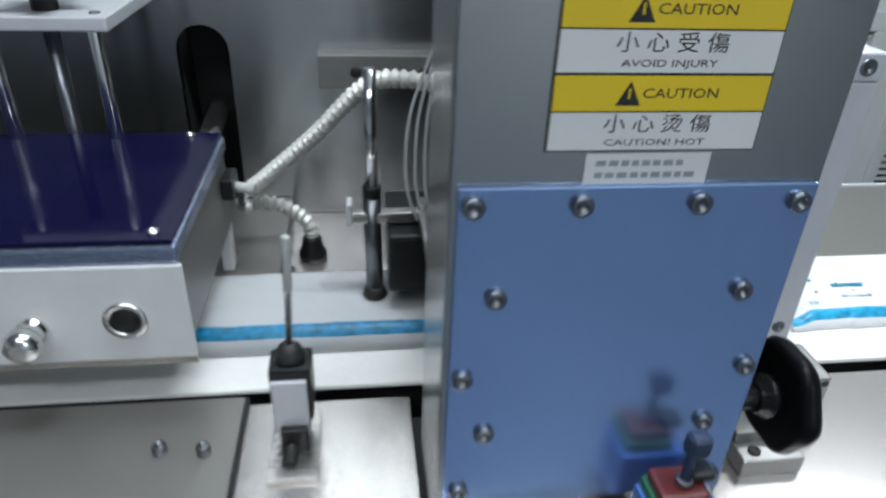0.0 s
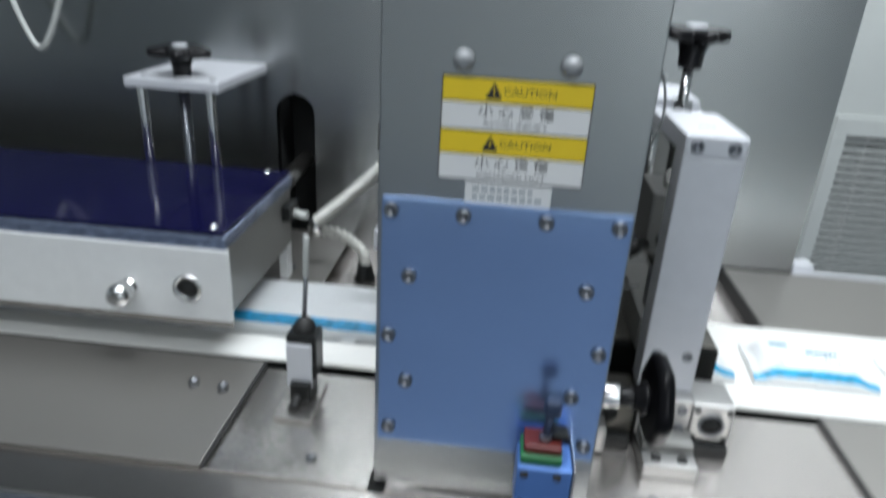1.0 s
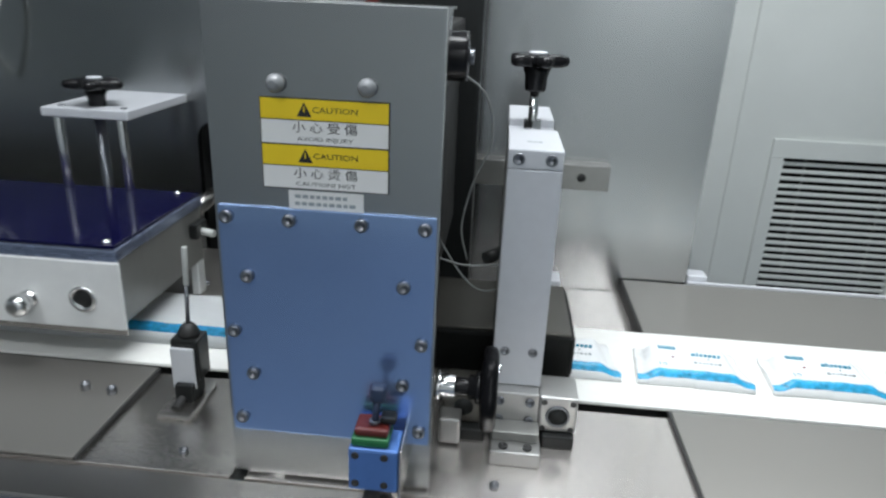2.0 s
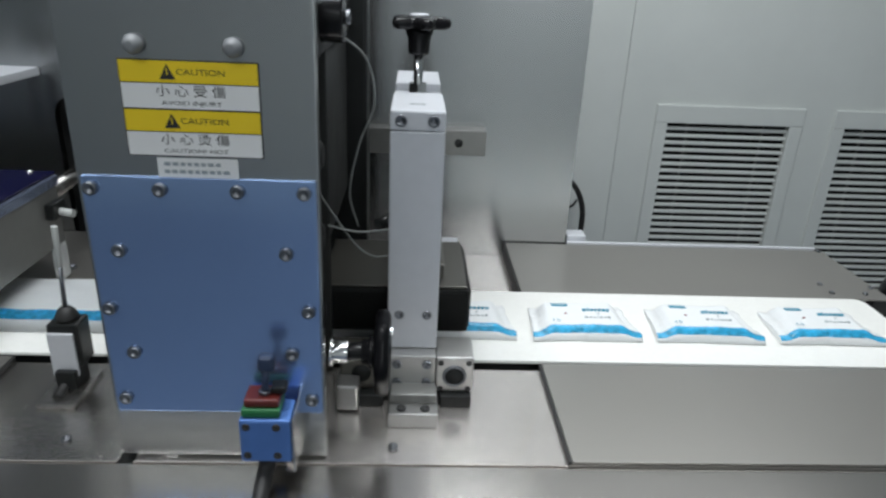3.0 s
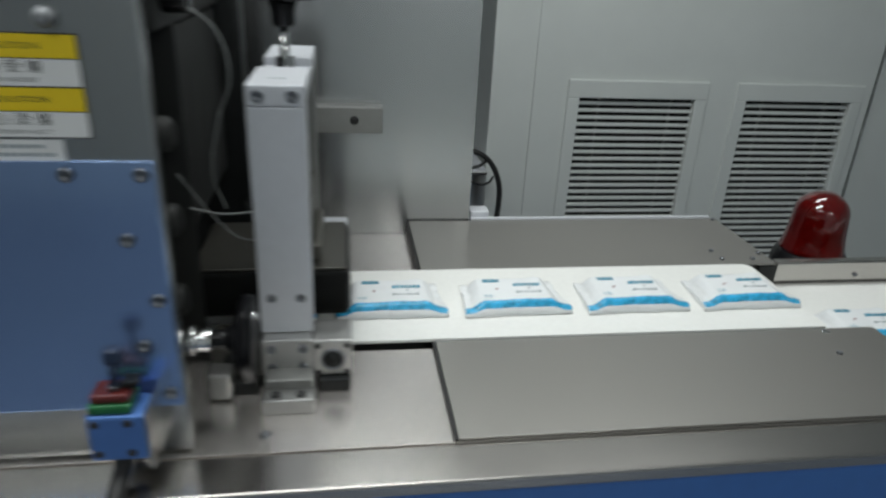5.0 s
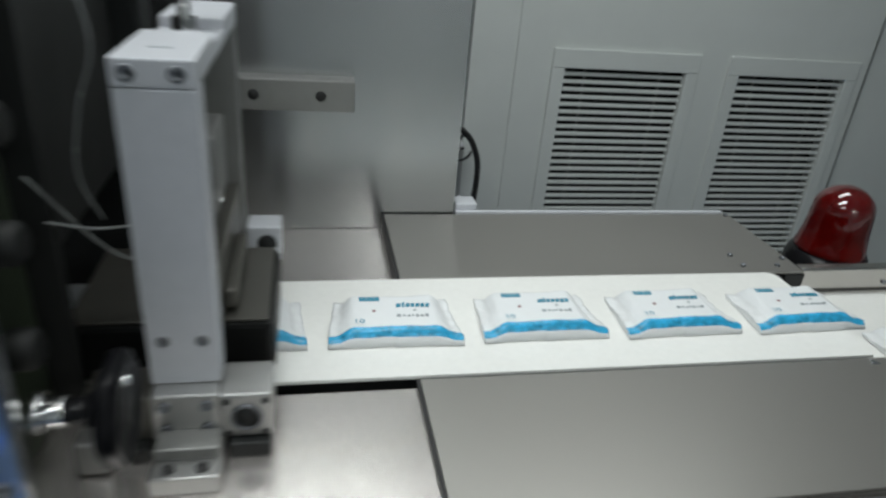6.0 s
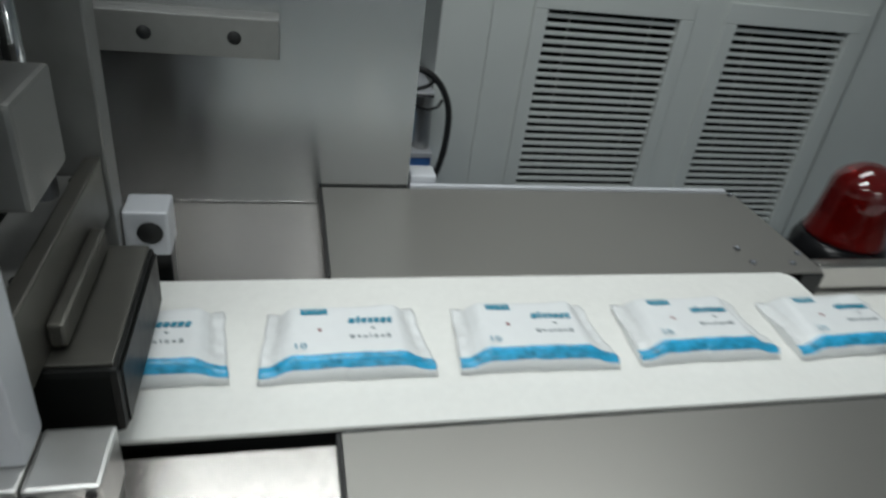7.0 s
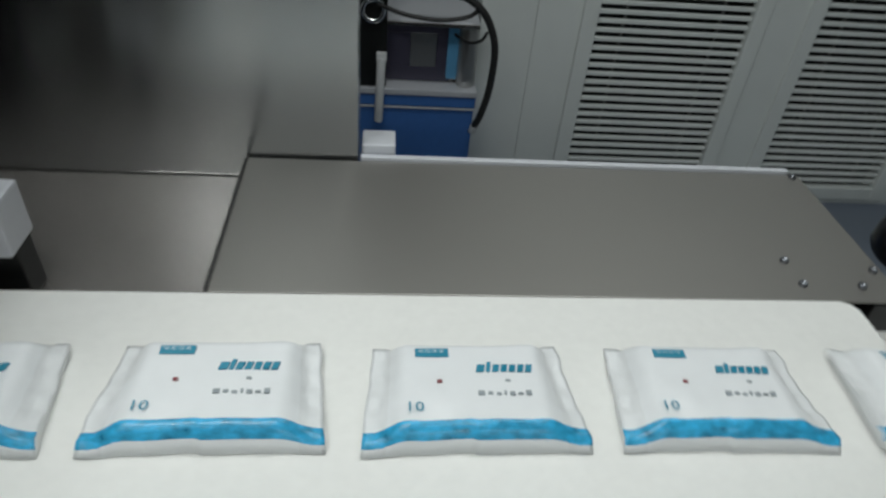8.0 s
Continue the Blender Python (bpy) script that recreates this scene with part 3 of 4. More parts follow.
def build_back_panel():
    """The tall brushed panel behind the belt, with its upright slot."""
    p = thing("back_panel", -0.6, 0.65, -0.06, "tall brushed stainless steel panel with an upright slot", "panel", "", "structure")
    y0, y1 = 0.6425, 0.660
    xa, xb, zc = -0.337, -0.267, 0.222
    b = bmesh.new()
    r, cx = (xb - xa) / 2, (xa + xb) / 2
    arch = [(cx + r * math.cos(radians(a)), zc + r * math.sin(radians(a))) for a in range(180, -1, -15)]
    for x0, x1, z0, z1 in ((X0, xa, -0.06, 0.95), (xb, 0.612, -0.06, 0.95)):
        box(x0, x1, y0, y1, z0, z1, 0, bm=b)
    lower = [(x, z) for x, z in arch]
    front = [b.verts.new((x, y0, z)) for x, z in lower] + [b.verts.new((xb, y0, 0.95)), b.verts.new((xa, y0, 0.95))]
    back = [b.verts.new((v.co.x, y1, v.co.z)) for v in front]
    b.faces.new(front)
    b.faces.new(back[::-1])
    for i in range(len(arch) - 1):
        b.faces.new((front[i], front[i + 1], back[i + 1], back[i]))
    bmesh.ops.recalc_face_normals(b, faces=b.faces)
    part("sheet", b, STEEL_UP, p)
    # black sheets paint the darkness behind the slot
    part("slot_back_shade", box(-0.42, -0.20, 0.74, 0.75, -0.06, 0.35, 0), SLOTSHADE, p)
    part("slot_edge", box(-0.345, -0.338, 0.661, 0.74, -0.06, 0.30, 0), SLOTSHADE, p)
    part("slot_edge", box(-0.266, -0.259, 0.661, 0.74, -0.06, 0.30, 0), SLOTSHADE, p)
    part("return_edge", box(0.600, 0.612, 0.6605, 0.72, -0.06, 0.95, 0), STEEL_UP, p)
    rail = part("mounting_rail", box(-0.146, 0.438, 0.606, 0.618, 0.180, 0.226, 0.002), ALU_DARK, p, "grey bar with round holes")
    part("rail_lip", box(-0.146, 0.438, 0.6185, 0.642, 0.218, 0.226, 0.001), ALU_DARK, rail)
    for x in (-0.095, 0.0, 0.292, 0.388):
        # flat black discs show the holes' inner shade
        part("hole", lathe((x, 0.6065, 0.203), (0, -1, 0), ((0.0078, 0), (0.0078, 0.001), (0.0001, 0.0012)), 20), SLOTSHADE, rail)
    part("loop_cable", tube(((-0.80, 0.63, 0.52), (-0.775, 0.60, 0.41), (-0.745, 0.59, 0.335), (-0.722, 0.585, 0.316), (-0.700, 0.59, 0.35), (-0.672, 0.60, 0.43), (-0.655, 0.63, 0.52)), 0.005), WIRE, p, "hanging white cable loop")
    part("red_button", lathe((0.003, 0.6425, 0.478), (0, -1, 0), ((0.014, 0), (0.014, 0.012), (0.010, 0.016)), 20), RED_PLASTIC, p, "red push button")


def build_heater_box():
    """The long covered sealing box over the film, with its guide posts."""
    h = thing("sealing_box", -1.0, 0.31, 0.0, "long pale grey sealing box with glossy navy lid", "machine unit")
    x1 = -0.247
    part("front_cover", box(X0 + 0.03, x1, 0.187, 0.192, 0.054, 0.1525, 0.002), GREYPAINT, h)
    part("body", box(X0 + 0.03, x1 - 0.006, 0.1925, 0.448, 0.060, 0.1525, 0.002), ALU_DARK, h)
    part("rim", box(X0 + 0.03, x1 - 0.003, 0.1885, 0.452, 0.153, 0.1695, 0.003), RIM, h, "polished steel rim")
    lid = part("lid", box(X0 + 0.03, x1 - 0.006, 0.192, 0.452, 0.170, 0.1745, 0.0015), NAVY, h, "glossy navy blue lid")
    for x, y in ((-0.270, 0.205), (-0.285, 0.44)):
        socket_bolt(lid, (x, y, 0.1745), (0, 0, 1), 0.0055, 0.003, "screw", CHROME)
    part("skirt", box(X0 + 0.03, x1 - 0.001, 0.1905, 0.1945, 0.0445, 0.0535, 0.001), STEEL, h)
    part("rear_leg", box(-0.268, -0.2535, 0.425, 0.448, 0.0005, 0.0595, 0.002), GREYPAINT, h, "small pale bracket leg")
    part("far_leg", box(X0 + 0.03, X0 + 0.06, 0.19, 0.448, 0.0005, 0.0440, 0.002), GREYPAINT, h)
    kn = lathe((-0.379, 0.187, 0.0925), (0, -1, 0), ((0.012, 0), (0.0125, 0.004), (0.0105, 0.005), (0.0105, 0.016), (0.0145, 0.018), (0.0155, 0.024), (0.0135, 0.031), (0.007, 0.035)), 28)
    part("dome_nut", kn, CHROME, h, "domed chrome nut")
    hole = ring((-0.302, 0.187, 0.0985), (0, -1, 0), 0.0185, 0.0135, 0.003)
    part("port_ring", hole, CHROME, h)
    # flat black disc for the shade inside the port
    part("port", lathe((-0.302, 0.1865, 0.0985), (0, -1, 0), ((0.0135, 0), (0.0135, 0.001), (0.0001, 0.0012)), 24), SLOTSHADE, h)
    post = thing("guide_post_stand", -0.42, 0.50, 0.175, "steel guide posts under a deep pale plate with star knob", "press stand")
    for x, y in ((-0.472, 0.441), (-0.366, 0.441)):
        part("post", rod((x, y, 0.1748), (x, y, 0.2915), 0.0078, bev=0.001), CHROME, post)
    part("spindle", rod((-0.421, 0.470, 0.0005), (-0.421, 0.470, 0.2915), 0.0085), BOLT, post)
    plate = part("top_plate", box(-0.494, -0.349, 0.430, 0.640, 0.2918, 0.3065, 0.002), ALU, post)
    for x in (-0.472, -0.366):
        socket_bolt(plate, (x, 0.452, 0.3065), (0, 0, 1), 0.0055, 0.002, "screw")
    part("knob_stem", rod((-0.421, 0.470, 0.3068), (-0.421, 0.470, 0.318), 0.010), CHROME, post)
    star_knob(post, (-0.421, 0.470, 0.334), 0.048, 0.016, 5)
    part("drive_shaft", rod((-0.288, 0.449, 0.125), (-0.300, 0.70, 0.125), 0.014), STEEL, h)
    part("valve", box(-0.252, -0.238, 0.40, 0.44, 0.110, 0.135, 0.003), BLACK, h)
    part("valve_nozzle", rod((-0.246, 0.42, 0.120), (-0.216, 0.415, 0.118), 0.006), WIRE, h)


build_table()
build_conveyor()
build_discharge()
build_beacon()
build_back_panel()
build_heater_box()


# ---------------------------------------------------------------- the sliding sealing head
MOVING = []


def moving(ob):
    MOVING.append(ob)
    return ob


def build_slide_plates():
    p = moving(thing("front_slide_plate", -0.2, 0.09, -0.008, "bright brushed steel sliding plate", "plate", "sliding plates"))
    part("sheet", box(-0.46, -0.017, -0.0045, 0.186, -0.0108, -0.0068, 0.001), STEEL, p)
    part("lip", box(-0.46, -0.017, -0.0065, -0.0047, -0.0108, -0.0052, 0.0006), PLATE, p)
    socket_bolt(p, (-0.085, 0.029, -0.0068), (0, 0, 1), 0.0055, 0.004, "screw")
    p = moving(thing("front_slide_plate", 0.4, 0.09, -0.008, "pale satin steel sliding plate", "plate", "sliding plates"))
    part("sheet", box(0.0, 0.70, -0.0045, 0.186, -0.0108, -0.0068, 0.001), PLATE, p)
    part("lip", box(0.0, 0.70, -0.0065, -0.0047, -0.0108, -0.0052, 0.0006), PLATE, p)
    socket_bolt(p, (0.274, 0.022, -0.0068), (0, 0, 1), 0.0055, 0.004, "screw")
    p = moving(thing("rear_slide_plate", 0.1, 0.52, -0.033, "pale satin steel sliding plate behind the belt", "plate", "sliding plates"))
    part("sheet", box(-0.262, 0.64, 0.417, 0.640, -0.0325, -0.028, 0.001), PLATE, p)
    socket_bolt(p, (-0.155, 0.47, -0.028), (0, 0, 1), 0.0055, 0.004, "screw")


def build_housing():
    h = moving(thing("sealer_housing", 0.095, 0.1, 0.0, "grey steel housing with blue film-covered front plate and warning labels", "machine housing"))
    part("front_sheet", box(-0.0125, 0.2025, 0.003, 0.006, -0.003, 0.490, 0.0012), STEEL_UP, h)
    part("top_sheet", box(-0.0125, 0.2025, 0.0065, 0.10, 0.487, 0.490, 0.001), STEEL_UP, h)
    part("left_sheet", box(-0.0125, -0.0095, 0.0065, 0.11, -0.003, 0.4865, 0.001), STEEL_UP, h)
    part("right_flange", box(0.1995, 0.2025, 0.0065, 0.020, -0.003, 0.4865, 0.001), STEEL_UP, h)
    part("gusset", box(0.196, 0.1992, 0.021, 0.10, 0.455, 0.4865, 0.001), STEEL_UP, h)
    part("drive_unit", box(0.03, 0.165, 0.03, 0.17, -0.003, 0.40, 0.01), OLIVE, h, "dark green drive casing")
    # plate, casing, beam and regulators are coloured black for the unlit inside
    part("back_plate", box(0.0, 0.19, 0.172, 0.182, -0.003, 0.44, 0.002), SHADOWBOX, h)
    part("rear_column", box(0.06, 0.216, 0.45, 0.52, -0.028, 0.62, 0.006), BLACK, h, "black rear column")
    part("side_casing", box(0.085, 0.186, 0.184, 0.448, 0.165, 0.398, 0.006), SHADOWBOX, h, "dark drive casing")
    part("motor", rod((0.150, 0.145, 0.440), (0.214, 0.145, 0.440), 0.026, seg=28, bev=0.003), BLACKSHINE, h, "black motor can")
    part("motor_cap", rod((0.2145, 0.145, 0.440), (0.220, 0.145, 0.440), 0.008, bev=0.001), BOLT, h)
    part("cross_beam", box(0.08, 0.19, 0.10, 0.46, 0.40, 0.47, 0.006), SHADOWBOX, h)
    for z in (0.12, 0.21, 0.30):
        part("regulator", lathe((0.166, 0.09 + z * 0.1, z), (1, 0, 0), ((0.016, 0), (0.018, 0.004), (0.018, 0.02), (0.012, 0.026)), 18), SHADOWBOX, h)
    cover = part("cover_plate", box(-0.0085, 0.2005, -0.0005, 0.0027, 0.055, 0.306, 0.0012), BLUE, h, "blue film-covered cover plate")
    for x, z in ((0.0, 0.295), (0.061, 0.295), (0.130, 0.295), (0.190, 0.295), (0.017, 0.235), (0.171, 0.235), (0.0, 0.174), (0.190, 0.174), (0.017, 0.126), (0.172, 0.126), (0.002, 0.072), (0.190, 0.072)):
        socket_bolt(cover, (x, -0.0006, z), (0, -1, 0), 0.0066, 0.0045)
    for x in (0.053, 0.135):
        part("bracket_clip", lathe((x, 0.0028, 0.421), (0, -1, 0), ((0.0085, 0), (0.0085, 0.004), (0.006, 0.010), (0.003, 0.012)), 20), CLIP, h, "translucent round clip")
    # warning labels
    lab = part("warning_label", box(0.0370, 0.1550, 0.0019, 0.0028, 0.3255, 0.4090, 0), BLACKINK, h, "yellow and white caution label")
    for z0, z1, m in ((0.3900, 0.4080, YELLOW), (0.3680, 0.3890, PAPER), (0.3480, 0.3665, YELLOW), (0.3265, 0.3470, PAPER)):
        part("band", box(0.0380, 0.1540, 0.0012, 0.0018, z0, z1, 0), m, lab)
    yy = 0.0009
    for zc, cjk, zt, english in ((0.399, "小 心 受 傷", 0.3825, "AVOID INJURY"), (0.3572, "小 心 烫 傷", 0.3405, "CAUTION! HOT")):
        words("CAUTION", 0.0074, 0.106, zc, yy, BLACKINK, lab, stretch=1.25)
        tri = bmesh.new()
        tri.faces.new([tri.verts.new((0.078 + dx, yy, zc + dz)) for dx, dz in ((-0.0068, -0.0062), (0.0068, -0.0062), (0, 0.0066))])
        sign = part("triangle", tri, BLACKINK, lab)
        part("mark", box(0.0775, 0.0785, 0.0004, 0.0007, zc - 0.0025, zc + 0.003, 0), YELLOW, sign)
        words(cjk, 0.0108, 0.0965, zt, yy, BLACKINK, lab, stretch=1.15)
        words(english, 0.0052, 0.0965, zt - 0.0098, yy, BLACKINK, lab, stretch=1.5)
    small = part("maker_label", box(0.0605, 0.1315, 0.0022, 0.0028, 0.3060, 0.3240, 0), PAPER, h, "small white paper label")
    for z, a, c in ((0.3185, 0.0665, 0.1200), (0.3115, 0.0665, 0.1270)):
        x = a
        while x < c - 0.004:
            wl = random.uniform(0.003, 0.006)
            part("print_bar", box(x, x + wl, 0.0018, 0.0021, z - 0.0016, z + 0.0016, 0), INK, small)
            x += wl + 0.0018
    # hand wheel on the side shaft
    wz, wy = 0.105, 0.041
    part("shaft", rod((0.203, wy, wz), (0.224, wy, wz), 0.0125, bev=0.001), CHROME, h)
    part("shaft_flange", rod((0.2035, wy, wz), (0.208, wy, wz), 0.0165, bev=0.001), CHROME, h)
    part("collar", rod((0.224, wy, wz), (0.240, wy, wz), 0.0100, bev=0.001), BLACKSHINE, h)
    hand_wheel(h, (0.238, wy, wz), 0.0465)
    part("shaft_block", box(0.204, 0.230, 0.085, 0.13, -0.003, 0.030, 0.003), BLOCK, h)
    # tubes
    for pts, r in ((((0.20, 0.13, 0.43), (0.235, 0.15, 0.40), (0.244, 0.16, 0.35), (0.226, 0.17, 0.30), (0.214, 0.18, 0.24), (0.222, 0.20, 0.19)), 0.0013),
                   (((0.19, 0.16, 0.205), (0.222, 0.18, 0.190), (0.262, 0.20, 0.186)), 0.0014),
                   (((0.18, 0.16, 0.245), (0.215, 0.19, 0.175), (0.240, 0.20, 0.150), (0.265, 0.21, 0.148)), 0.0013)):
        part("air_tube", tube(pts, r, 8), TUBE, h, "thin pale air tube")


def build_junction_block():
    """The small stacked control block in front of the housing."""
    j = moving(thing("control_block", 0.155, -0.03, 0.02, "small blue control block with green and red layers", "control block"))
    blk = part("block", box(0.1265, 0.1760, -0.050, -0.012, 0.032, 0.081, 0.003), BLUE_PLASTIC, j)
    for x in (0.1335, 0.1625):
        for z in (0.0405, 0.0735):
            socket_bolt(blk, (x, -0.0502, z), (0, -1, 0), 0.0040, 0.001, "screw", SOCKET)
    part("green_layer", box(0.1285, 0.166, -0.047, -0.014, 0.0815, 0.0910, 0.003), GREEN_PLASTIC, j, "green plastic layer")
    part("red_layer", box(0.131, 0.165, -0.044, -0.016, 0.0915, 0.1000, 0.003), RED_PLASTIC, j, "red plastic layer")
    part("side_plate", box(0.1765, 0.1790, -0.048, 0.002, 0.018, 0.081, 0.001), STEEL, j)
    # stem and lever carry the dark blue of a reflection in the plate
    part("stem", rod((0.150, -0.032, 0.1005), (0.152, -0.031, 0.130), 0.0036), LEVER, j)
    part("stem_boss", rod((0.150, -0.032, 0.1003), (0.150, -0.032, 0.105), 0.006, bev=0.001), BOLT, j)
    part("plug", box(0.155, 0.171, -0.034, -0.018, 0.1003, 0.108, 0.003), BLACK, j)
    part("lever", box(0.145, 0.161, -0.038, -0.024, 0.126, 0.144, 0.006, 3), LEVER, j)
    part("bracket", box(0.140, 0.174, -0.0115, 0.0025, 0.020, 0.050, 0.002), STEEL, j)
    part("cable_gland", rod((0.168, -0.03, 0.0315), (0.171, -0.03, 0.008), 0.006), STEEL, j)
    part("cable", tube(((0.148, -0.030, 0.031), (0.147, -0.034, 0.014), (0.146, -0.052, 0.004), (0.145, -0.073, -0.012), (0.144, -0.077, -0.06), (0.143, -0.075, -0.16), (0.143, -0.069, -0.26)), 0.0085, 12), RUBBER, j, "thick black cable over the front edge")


def build_limit_switch():
    x, y = -0.124, 0.145
    s = moving(thing("limit_switch", x, y, -0.004, "grey limit switch with a thin upright feeler rod", "limit switch"))
    part("base_plate", box(x - 0.022, x + 0.022, 0.085, 0.165, -0.0066, -0.0012, 0.001), STEEL, s)
    part("clamp", box(x - 0.011, x + 0.013, 0.115, 0.15, -0.001, 0.024, 0.002), BLACK, s)
    part("body", box(x - 0.018, x + 0.018, 0.128, 0.160, 0.024, 0.081, 0.003), BLACK, s)
    part("cover", box(x - 0.0165, x + 0.014, 0.1225, 0.1275, 0.014, 0.072, 0.002), ALU, s, "pale metal cover")
    part("neck", lathe((x, y, 0.081), (0, 0, 1), ((0.013, 0), (0.0135, 0.004), (0.010, 0.012), (0.005, 0.017)), 20), RUBBER, s)
    part("feeler", rod((x, y, 0.097), (x + 0.003, y, 0.150), 0.0026), BOLT, s)
    part("feeler_tip", rod((x + 0.003, y, 0.150), (x + 0.005, y, 0.201), 0.0036, bev=0.001), WIRE, s, "pale rod tip")
    part("gland", rod((x, 0.14, 0.010), (x - 0.004, 0.10, -0.001), 0.006), RUBBER, s)


def build_hose_and_presser():
    h = moving(thing("corrugated_hose", -0.127, 0.503, -0.028, "white corrugated cable hose with a black gland", "hose"))
    part("gland", lathe((-0.127, 0.503, -0.028), (0, 0, 1), ((0.019, 0), (0.019, 0.010), (0.015, 0.014), (0.013, 0.030), (0.0105, 0.034)), 24), BLACK, h)
    part("hose", tube(((-0.127, 0.503, 0.004), (-0.132, 0.500, 0.030), (-0.165, 0.495, 0.058), (-0.205, 0.490, 0.066), (-0.206, 0.484, 0.080), (-0.170, 0.468, 0.115), (-0.110, 0.440, 0.175), (-0.052, 0.405, 0.242), (-0.010, 0.380, 0.258), (0.06, 0.36, 0.25)), 0.0105, 14, 14, 1, 0.0042), HOSE, h)
    part("band", rod((-0.206, 0.487, 0.060), (-0.204, 0.484, 0.088), 0.012), CHROME, h)
    p = moving(thing("presser_rod", -0.045, 0.32, 0.028, "upright steel presser rod with clamp bracket", "presser"))
    part("rod", rod((-0.046, 0.32, 0.037), (-0.048, 0.32, 0.150), 0.0095), BOLT, p)
    part("upper_rod", rod((-0.048, 0.32, 0.150), (-0.048, 0.32, 0.285), 0.0062), CHROME, p)
    part("foot", lathe((-0.046, 0.32, 0.0262), (0, 0, 1), ((0.012, 0), (0.014, 0.003), (0.011, 0.010), (0.0095, 0.014)), 20), RUBBER, p)
    part("clamp", box(-0.070, 0.02, 0.312, 0.328, 0.122, 0.134, 0.002), STEEL, p)
    part("clamp_ear", box(-0.0745, -0.0695, 0.308, 0.330, 0.120, 0.146, 0.001), ALU, p)
    part("collar", rod((-0.048, 0.32, 0.150), (-0.048, 0.32, 0.163), 0.010, bev=0.001), BLACK, p)
    part("black_block", box(-0.032, 0.060, 0.285, 0.40, 0.052, 0.120, 0.005), BLACK, p, "black heat block")
    part("stay", box(-0.002, 0.03, 0.10, 0.32, 0.135, 0.150, 0.003), STEEL, p)
    for k in range(5):
        dx, dz = 0.009 * k, 0.004 * (k % 3)
        part("thin_wire", tube(((0.030 + 0.5 * dx, 0.365, 0.330), (0.012 + 0.7 * dx, 0.352, 0.285 + dz), (-0.008 + dx, 0.330, 0.235), (-0.014 + 1.1 * dx, 0.305, 0.185 - dz), (-0.008 + dx, 0.292, 0.150), (0.004 + dx, 0.290, 0.128)), 0.0017, 8), TUBE, p)


JAW = []


def build_press():
    """The upright press frame that straddles the belt, and its lifting jaw."""
    f = moving(thing("press_frame", 0.292, 0.28, 0.0, "white aluminium press frame over the belt with star knob", "press frame"))
    xa, xb = 0.2625, 0.3225
    post = part("front_post", box(xa, xb, 0.126, 0.160, 0.0605, 0.3275, 0.002), ALU, f)
    for x, z in ((0.2765, 0.106), (0.3095, 0.106)):
        socket_bolt(post, (x, 0.126, z), (0, -1, 0), 0.0058, 0.001, "bolt", BOLT)
    # darker metal than the front post puts the rear post's shade into its colour
    part("rear_post", box(xa, xb, 0.406, 0.440, -0.028, 0.3275, 0.002), ALU_DARK, f, "rear post, toned grey for its shade")
    top = part("front_cap", box(xa, xb, 0.1258, 0.2450, 0.3277, 0.3495, 0.002), ALU, f)
    part("top_beam", box(xa, xb, 0.2452, 0.3180, 0.3277, 0.3400, 0.001), ALU, f)
    part("rear_cap", box(xa, xb, 0.3182, 0.4400, 0.3277, 0.3495, 0.002), ALU, f)
    for x in (0.2745, 0.3095):
        socket_bolt(top, (x, 0.1258, 0.3385), (0, -1, 0), 0.0066, 0.001, "bolt", BOLT)
    for x in (-0.006, 0.0, 0.006):
        part("stamp_bar", box(0.292 + x - 0.0022, 0.292 + x + 0.0022, 0.165, 0.170, 0.3496, 0.3500, 0), INK, top)
    part("lock_nut", rod((0.292, 0.285, 0.3402), (0.292, 0.285, 0.355), 0.0125, seg=6, smooth=False), CHROME, f)
    part("spindle", rod((0.292, 0.285, 0.300), (0.292, 0.285, 0.402), 0.006), CHROME, f)
    star_knob(f, (0.292, 0.285, 0.421), 0.040, 0.015)
    # bearing blocks along the front foot
    b = part("bearing_block", box(0.322, 0.368, 0.108, 0.160, 0.010, 0.058, 0.003), BLOCK, f)
    part("bore", lathe((0.345, 0.1078, 0.033), (0, -1, 0), ((0.0115, 0), (0.0115, 0.001), (0.0001, 0.0012)), 24), SLOTSHADE, b)
    part("bore_ring", ring((0.345, 0.1078, 0.033), (0, -1, 0), 0.0145, 0.0115, 0.0018), BOLT, b)
    for dx in (-0.017, 0.017):
        for dz in (-0.018, 0.018):
            socket_bolt(b, (0.345 + dx, 0.1079, 0.033 + dz), (0, -1, 0), 0.0036, 0.001, "screw", SOCKET)
    b2 = part("bearing_block", box(0.206, 0.262, 0.112, 0.160, 0.010, 0.056, 0.003), JAWTOP, f)
    part("bore", lathe((0.232, 0.1118, 0.033), (0, -1, 0), ((0.0115, 0), (0.0115, 0.001), (0.0001, 0.0012)), 24), SLOTSHADE, b2)
    # black slabs stand in for the blocks' shadow and reflection on the plate
    for x0, x1 in ((0.210, 0.259), (0.328, 0.366)):
        part("block_shade", box(x0, x1, 0.098, 0.158, -0.0067, 0.0098, 0.002), BLACK, f, "black slab for the shade under the bearing block")
    foot = part("foot_block", box(0.264, 0.3215, 0.1075, 0.160, 0.012, 0.060, 0.002), BLOCK, f)
    for dx in (-0.018, 0.018):
        for z in (0.024, 0.049):
            socket_bolt(foot, (0.2928 + dx, 0.1075, z), (0, -1, 0), 0.0056, 0.003, "bolt", BOLT)
    base = part("base_block", box(0.2665, 0.3245, 0.058, 0.130, -0.0067, 0.0118, 0.002), BLOCK, f)
    part("step_block", box(0.2680, 0.3230, 0.080, 0.1072, 0.0119, 0.024, 0.002), ALU_DARK, base)
